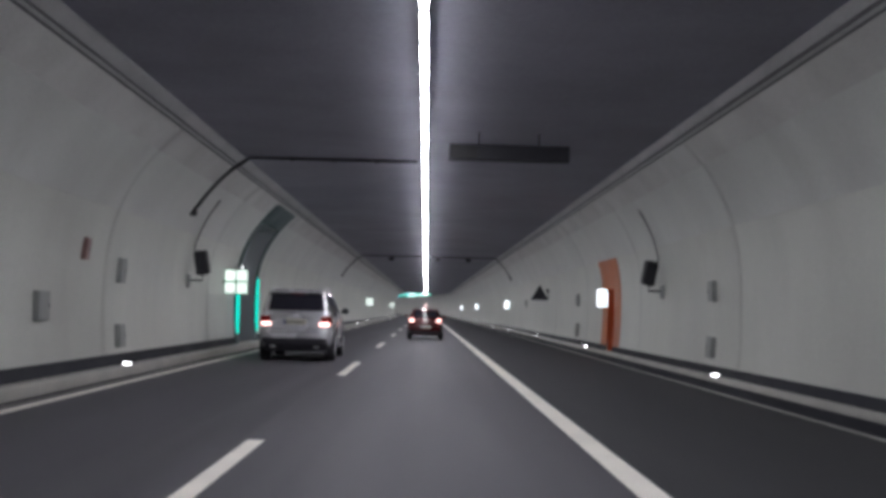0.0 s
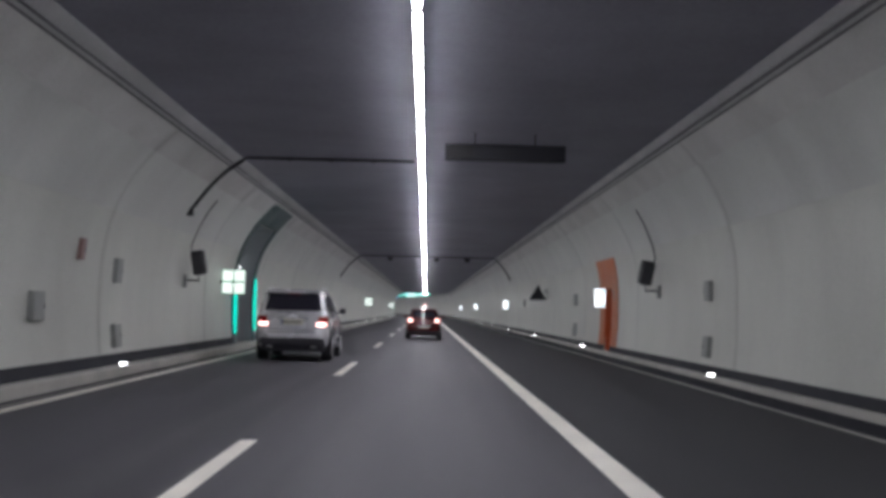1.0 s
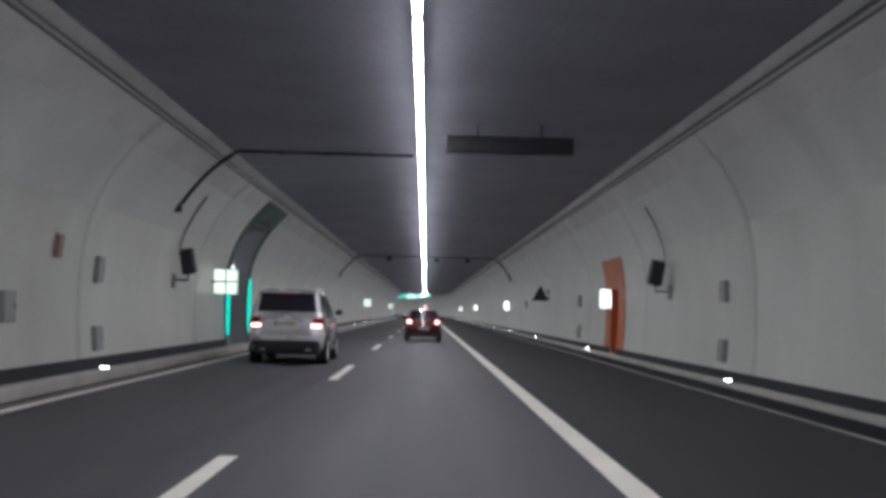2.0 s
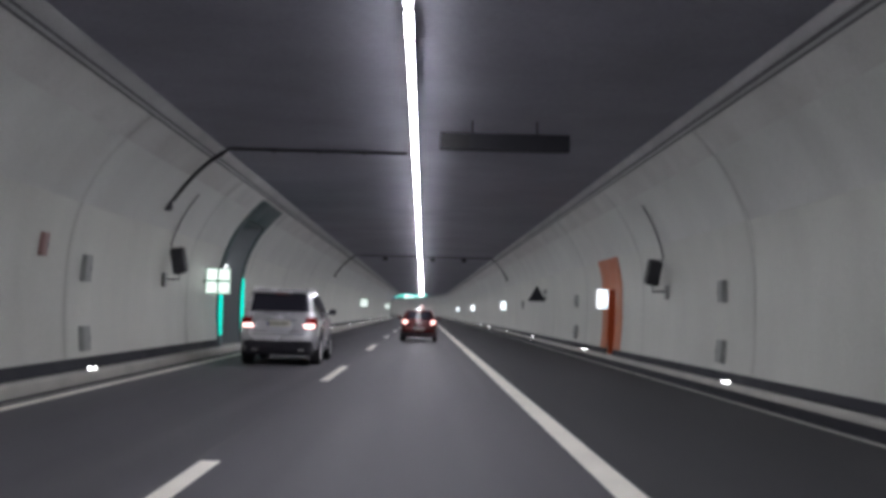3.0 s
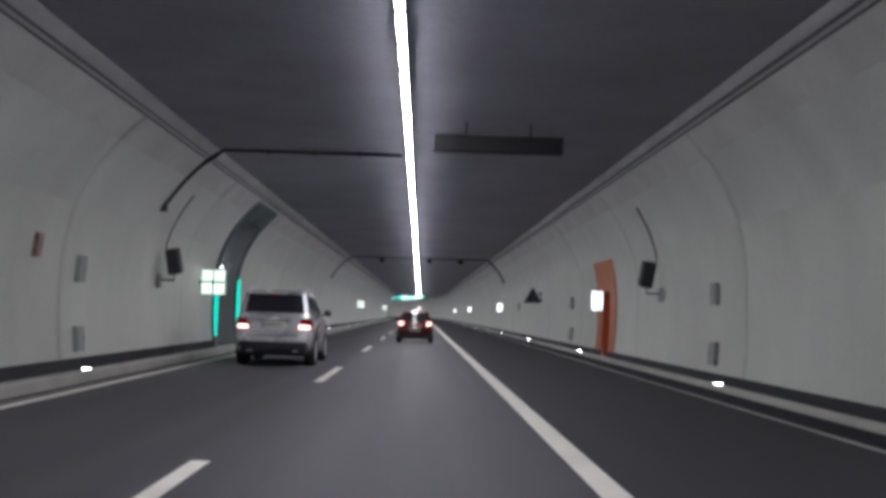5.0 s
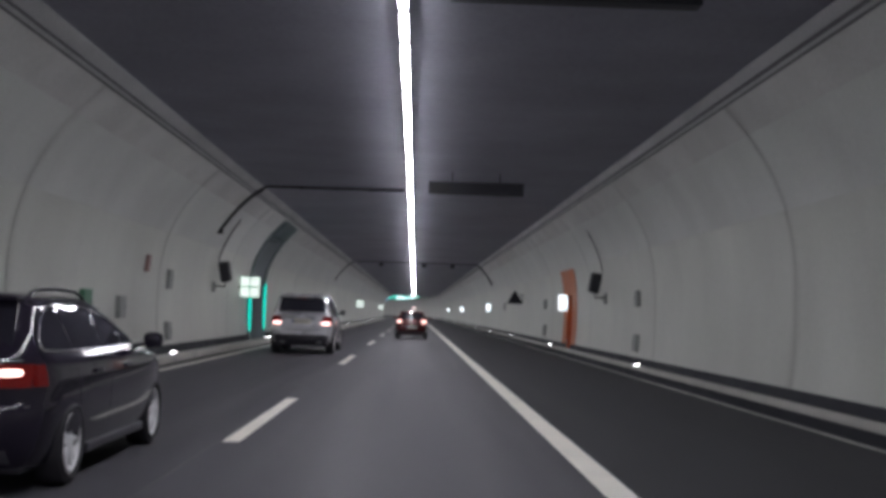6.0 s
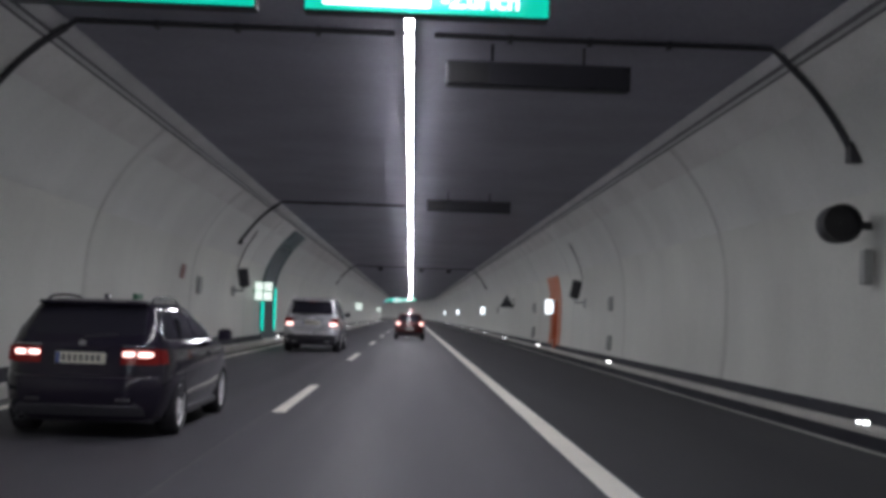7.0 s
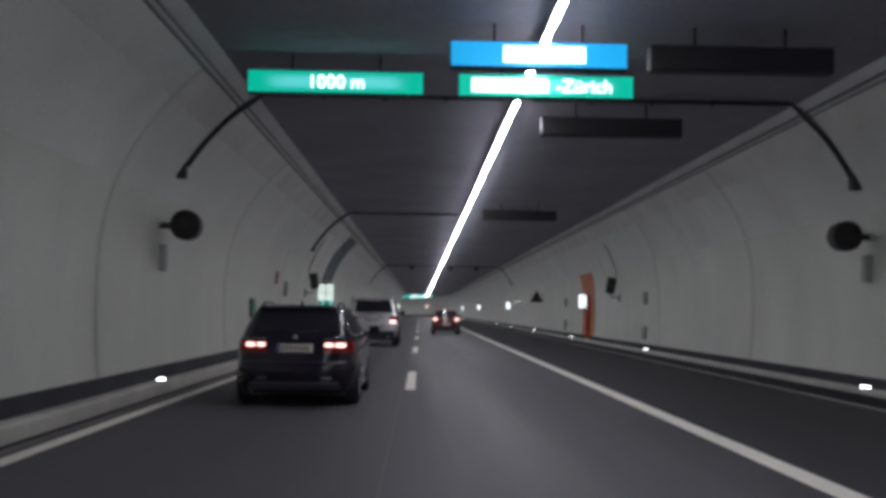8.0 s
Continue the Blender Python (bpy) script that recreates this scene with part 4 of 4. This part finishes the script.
def black_wagon(m):
    top = holder("black_estate_car", m)
    sh = Shell([
        (0.20, 0.84, 0.14, 4.40, 0.30, 0.4), (0.32, 0.90, 0.04, 4.50, 0.36, 0.5), (0.48, 0.925, 0.00, 4.54, 0.38, 0.55), (0.60, 0.93, 0.01, 4.54, 0.38, 0.55), (0.635, 0.93, 0.03, 4.53, 0.38, 0.55),
        (0.66, 0.93, 0.065, 4.52, 0.38, 0.55), (0.80, 0.928, 0.08, 4.46, 0.38, 0.6), (0.90, 0.92, 0.10, 4.2, 0.36, 0.6), (0.945, 0.905, 0.115, 3.7, 0.32, 0.5), (0.98, 0.88, 0.13, 3.35, 0.28, 0.35),
        (1.03, 0.845, 0.17, 3.2, 0.22, 0.3), (1.20, 0.755, 0.34, 2.8, 0.15, 0.25), (1.34, 0.685, 0.49, 2.4, 0.14, 0.22), (1.39, 0.65, 0.52, 2.2, 0.13, 0.2),
        (1.42, 0.60, 0.54, 2.05, 0.15, 0.2), (1.445, 0.50, 0.62, 1.8, 0.18, 0.25), (1.455, 0.34, 0.85, 1.5, 0.2, 0.2)], 0.13)
    body = part("body", sh.mesh(), BLACK, top, "glossy black painted body")
    cut_arches(body, ((0.92, 0.32), (3.68, 0.32)), 0.375, 0.90)
    part("rear_window", sh.rear_patch(-0.70, 0.70, 1.07, 1.365, pinch=0.16), GLASS, top, "dark rear window", smooth=40)
    part("roof_spoiler", box(-0.58, 0.58, 0.44, 0.66, 1.385, 1.425, 0.015), BLACK, top, smooth=40)
    part("wiper", tube([(0.0, sh.rear(0, 1.05).y - 0.02, 1.05), (0.34, sh.rear(0.34, 1.08).y - 0.02, 1.08)], 0.009, sides=6), TRIM_P, top)
    part("aerial_fin", box(-0.02, 0.02, 0.95, 1.09, 1.45, 1.51, 0.008), BLACK, top)
    for s in (-1, 1):
        for y0, y1 in ((0.47, 1.00), (1.06, 1.86), (1.92, 2.80)):
            def pane(u, v, o):
                y = y0 + (y1 - y0) * u
                return sh.side(y, 1.032 + (arch(y) - 1.032) * v, s) + Vector((s * o, 0, 0))
            part("side_window", slab(pane, 10, 5, 0.006, 0.02), GLASS, top, "dark side window", smooth=40)
        ring = [(y, arch(y) + 0.012) for y in (2.80, 2.6, 2.35, 2.1, 1.8, 1.5, 1.25, 1.0, 0.85, 0.72, 0.62, 0.55, 0.49, 0.45)]
        ring += [(0.435, 1.06), (0.45, 1.03), (0.60, 1.020), (1.2, 1.018), (1.9, 1.018), (2.5, 1.018), (2.86, 1.022)]
        part("window_trim", tube([sh.side(y, z, s) + Vector((s * 0.005, 0, 0)) for y, z in ring], 0.010, sides=6), CHROME, top, "chrome window strip", smooth=60)
        x = sh.side(1.5, 1.40, 1).x - 0.06
        part("roof_rail", tube([(s * x, 0.68, 1.41), (s * x, 0.76, 1.445), (s * x, 0.90, 1.475), (s * x, 1.4, 1.49), (s * x, 1.9, 1.475), (s * x, 2.08, 1.44), (s * x, 2.2, 1.39)], 0.016), BLACK, top, smooth=40)
        for y in (1.50, 2.45):
            part("door_handle", box(s * sh.side(y, 0.84).x - 0.015, s * sh.side(y, 0.84).x + 0.02, y - 0.11, y + 0.11, 0.83, 0.86, 0.008), BLACK, top)
        part("door_gap", sh.side_patch((1.075, 1.082, 1.04, 1.047), 0.35, 1.0, s, 0.002, 0.01, 1, 6), TRIM_P, top)
        part("door_gap", sh.side_patch((1.905, 1.912, 1.90, 1.907), 0.30, 1.0, s, 0.002, 0.01, 1, 6), TRIM_P, top)
        part("sill", box(s * 0.87 - 0.03, s * 0.87 + 0.03, 1.35, 3.25, 0.19, 0.27, 0.02), TRIM_P, top)
        part("reflector", sh.rear_patch(*sorted((s * 0.45, s * 0.62)), 0.395, 0.43, 0.012, 0.02, nx=4, nz=2), CHROME, top, smooth=40)
        part("lamp_trim", sh.rear_patch(*sorted((s * 0.48, s * 0.80)), 0.958, 0.970, 0.014, 0.02, nx=6, nz=1), CHROME, top, smooth=40)
    part("hatch_handle", sh.rear_patch(-0.30, 0.30, 0.905, 0.93, 0.016, 0.02, nz=2), BLACK, top)
    part("bumper_line", sh.rear_patch(-0.86, 0.86, 0.635, 0.645, 0.004, 0.02, nx=18, nz=1), TRIM_P, top)
    part("lower_bumper", sh.rear_patch(-0.74, 0.74, 0.24, 0.34, 0.012, 0.02, nx=16), TRIM_P, top, smooth=40)
    part("bumper_strip", sh.rear_patch(-0.70, 0.70, 0.345, 0.36, 0.014, 0.02, nx=16, nz=1), CHROME, top, smooth=40)
    part("badge", lathe([(0.005, 0), (0.04, 0), (0.04, 0.012), (0.005, 0.012)], sides=20), CHROME, top, at=Matrix.Translation((0, sh.rear(0, 0.985).y - 0.012, 0.985)) @ Matrix.Rotation(radians(90), 4, "Z"))
    for s in (-0.09, 0.0):
        part("exhaust_tip", lathe([(0.030, -0.12), (0.036, -0.12), (0.036, 0.05), (0.030, 0.05)], sides=20), CHROME, top, at=Matrix.Translation((-0.55 + s, 0.10, 0.225)) @ Matrix.Rotation(radians(90), 4, "Z"))
    tail_lamp(top, sh, 0.47, 0.855, 0.40, 0.775, 0.940, ((0.485, 0.628, 0.855, 0.908), (0.652, 0.808, 0.852, 0.906)), True)
    plate(top, sh, 0.835)
    mirror(top, sh, 2.95, 1.0, BLACK)
    for y in (0.92, 3.68):
        for s in (-1, 1):
            wheel(top, s * 0.895, y, 0.325, s, 0.22)
    part("underbody", box(-0.72, 0.72, 0.3, 4.2, 0.16, 0.4), TRIM_P, top)
    return tagged(top, "black estate car with chrome window trim and lit tail lights", "car")


def red_hatchback(m):
    top = holder("red_hatchback", m)
    sh = Shell([
        (0.24, 0.76, 0.12, 3.85, 0.18, 0.35), (0.36, 0.83, 0.03, 3.95, 0.2, 0.45), (0.52, 0.86, 0.00, 4.0, 0.22, 0.5), (0.62, 0.87, 0.01, 4.0, 0.22, 0.5), (0.66, 0.87, 0.05, 3.98, 0.22, 0.5),
        (0.85, 0.865, 0.08, 3.85, 0.22, 0.5), (0.95, 0.85, 0.10, 3.5, 0.2, 0.45), (1.0, 0.825, 0.12, 3.1, 0.18, 0.3), (1.05, 0.80, 0.16, 2.95, 0.16, 0.25),
        (1.25, 0.71, 0.28, 2.5, 0.15, 0.22), (1.40, 0.64, 0.40, 2.1, 0.14, 0.2), (1.46, 0.60, 0.42, 1.9, 0.14, 0.2), (1.49, 0.50, 0.50, 1.7, 0.16, 0.2), (1.50, 0.34, 0.72, 1.4, 0.18, 0.2)])
    body = part("body", sh.mesh(), RED, top, "dark red painted body")
    cut_arches(body, ((0.72, 0.30), (3.2, 0.30)), 0.35, 0.86)
    part("rear_window", sh.rear_patch(-0.62, 0.62, 1.06, 1.40, pinch=0.18), GLASS, top, "dark rear window", smooth=40)
    part("lower_bumper", sh.rear_patch(-0.78, 0.78, 0.28, 0.40, 0.012, 0.02, nx=16), TRIM_P, top, smooth=40)
    for s in (-1, 1):
        part("side_window", sh.side_patch((0.42, 1.2, 0.62, 1.15), 1.06, 1.38, s), GLASS, top, "dark side window", smooth=40)
        part("side_window", sh.side_patch((1.26, 2.55, 1.21, 2.1), 1.06, 1.39, s), GLASS, top, "dark side window", smooth=40)
    tail_lamp(top, sh, 0.56, 0.84, 0.30, 0.80, 1.04, ((0.58, 0.80, 0.84, 0.99),))
    plate(top, sh, 0.60, out=0.014)
    mirror(top, sh, 2.6, 1.06, RED)
    fittings(top, sh, ((0.72, 0.30), (3.2, 0.30)), 0.355, (1.22, 2.65), (1.45,), 1.0, 0.28, (0.53, 0.68, 1.02), TRIM_P)
    for y in (0.72, 3.2):
        for s in (-1, 1):
            wheel(top, s * 0.855, y, 0.30, s, 0.2)
    part("underbody", box(-0.7, 0.7, 0.3, 3.7, 0.18, 0.4), TRIM_P, top)
    return tagged(top, "small dark red hatchback with lit tail lights in the lane ahead", "car")


suv = silver_suv(station(33.6, -3.38))
suv.scale = (1.04, 1.03, 1.06)
estate = black_wagon(station(6.0, -3.37))
estate.scale = (1.0, 1.0, 1.02)
red_hatchback(station(59.0, 0.03))
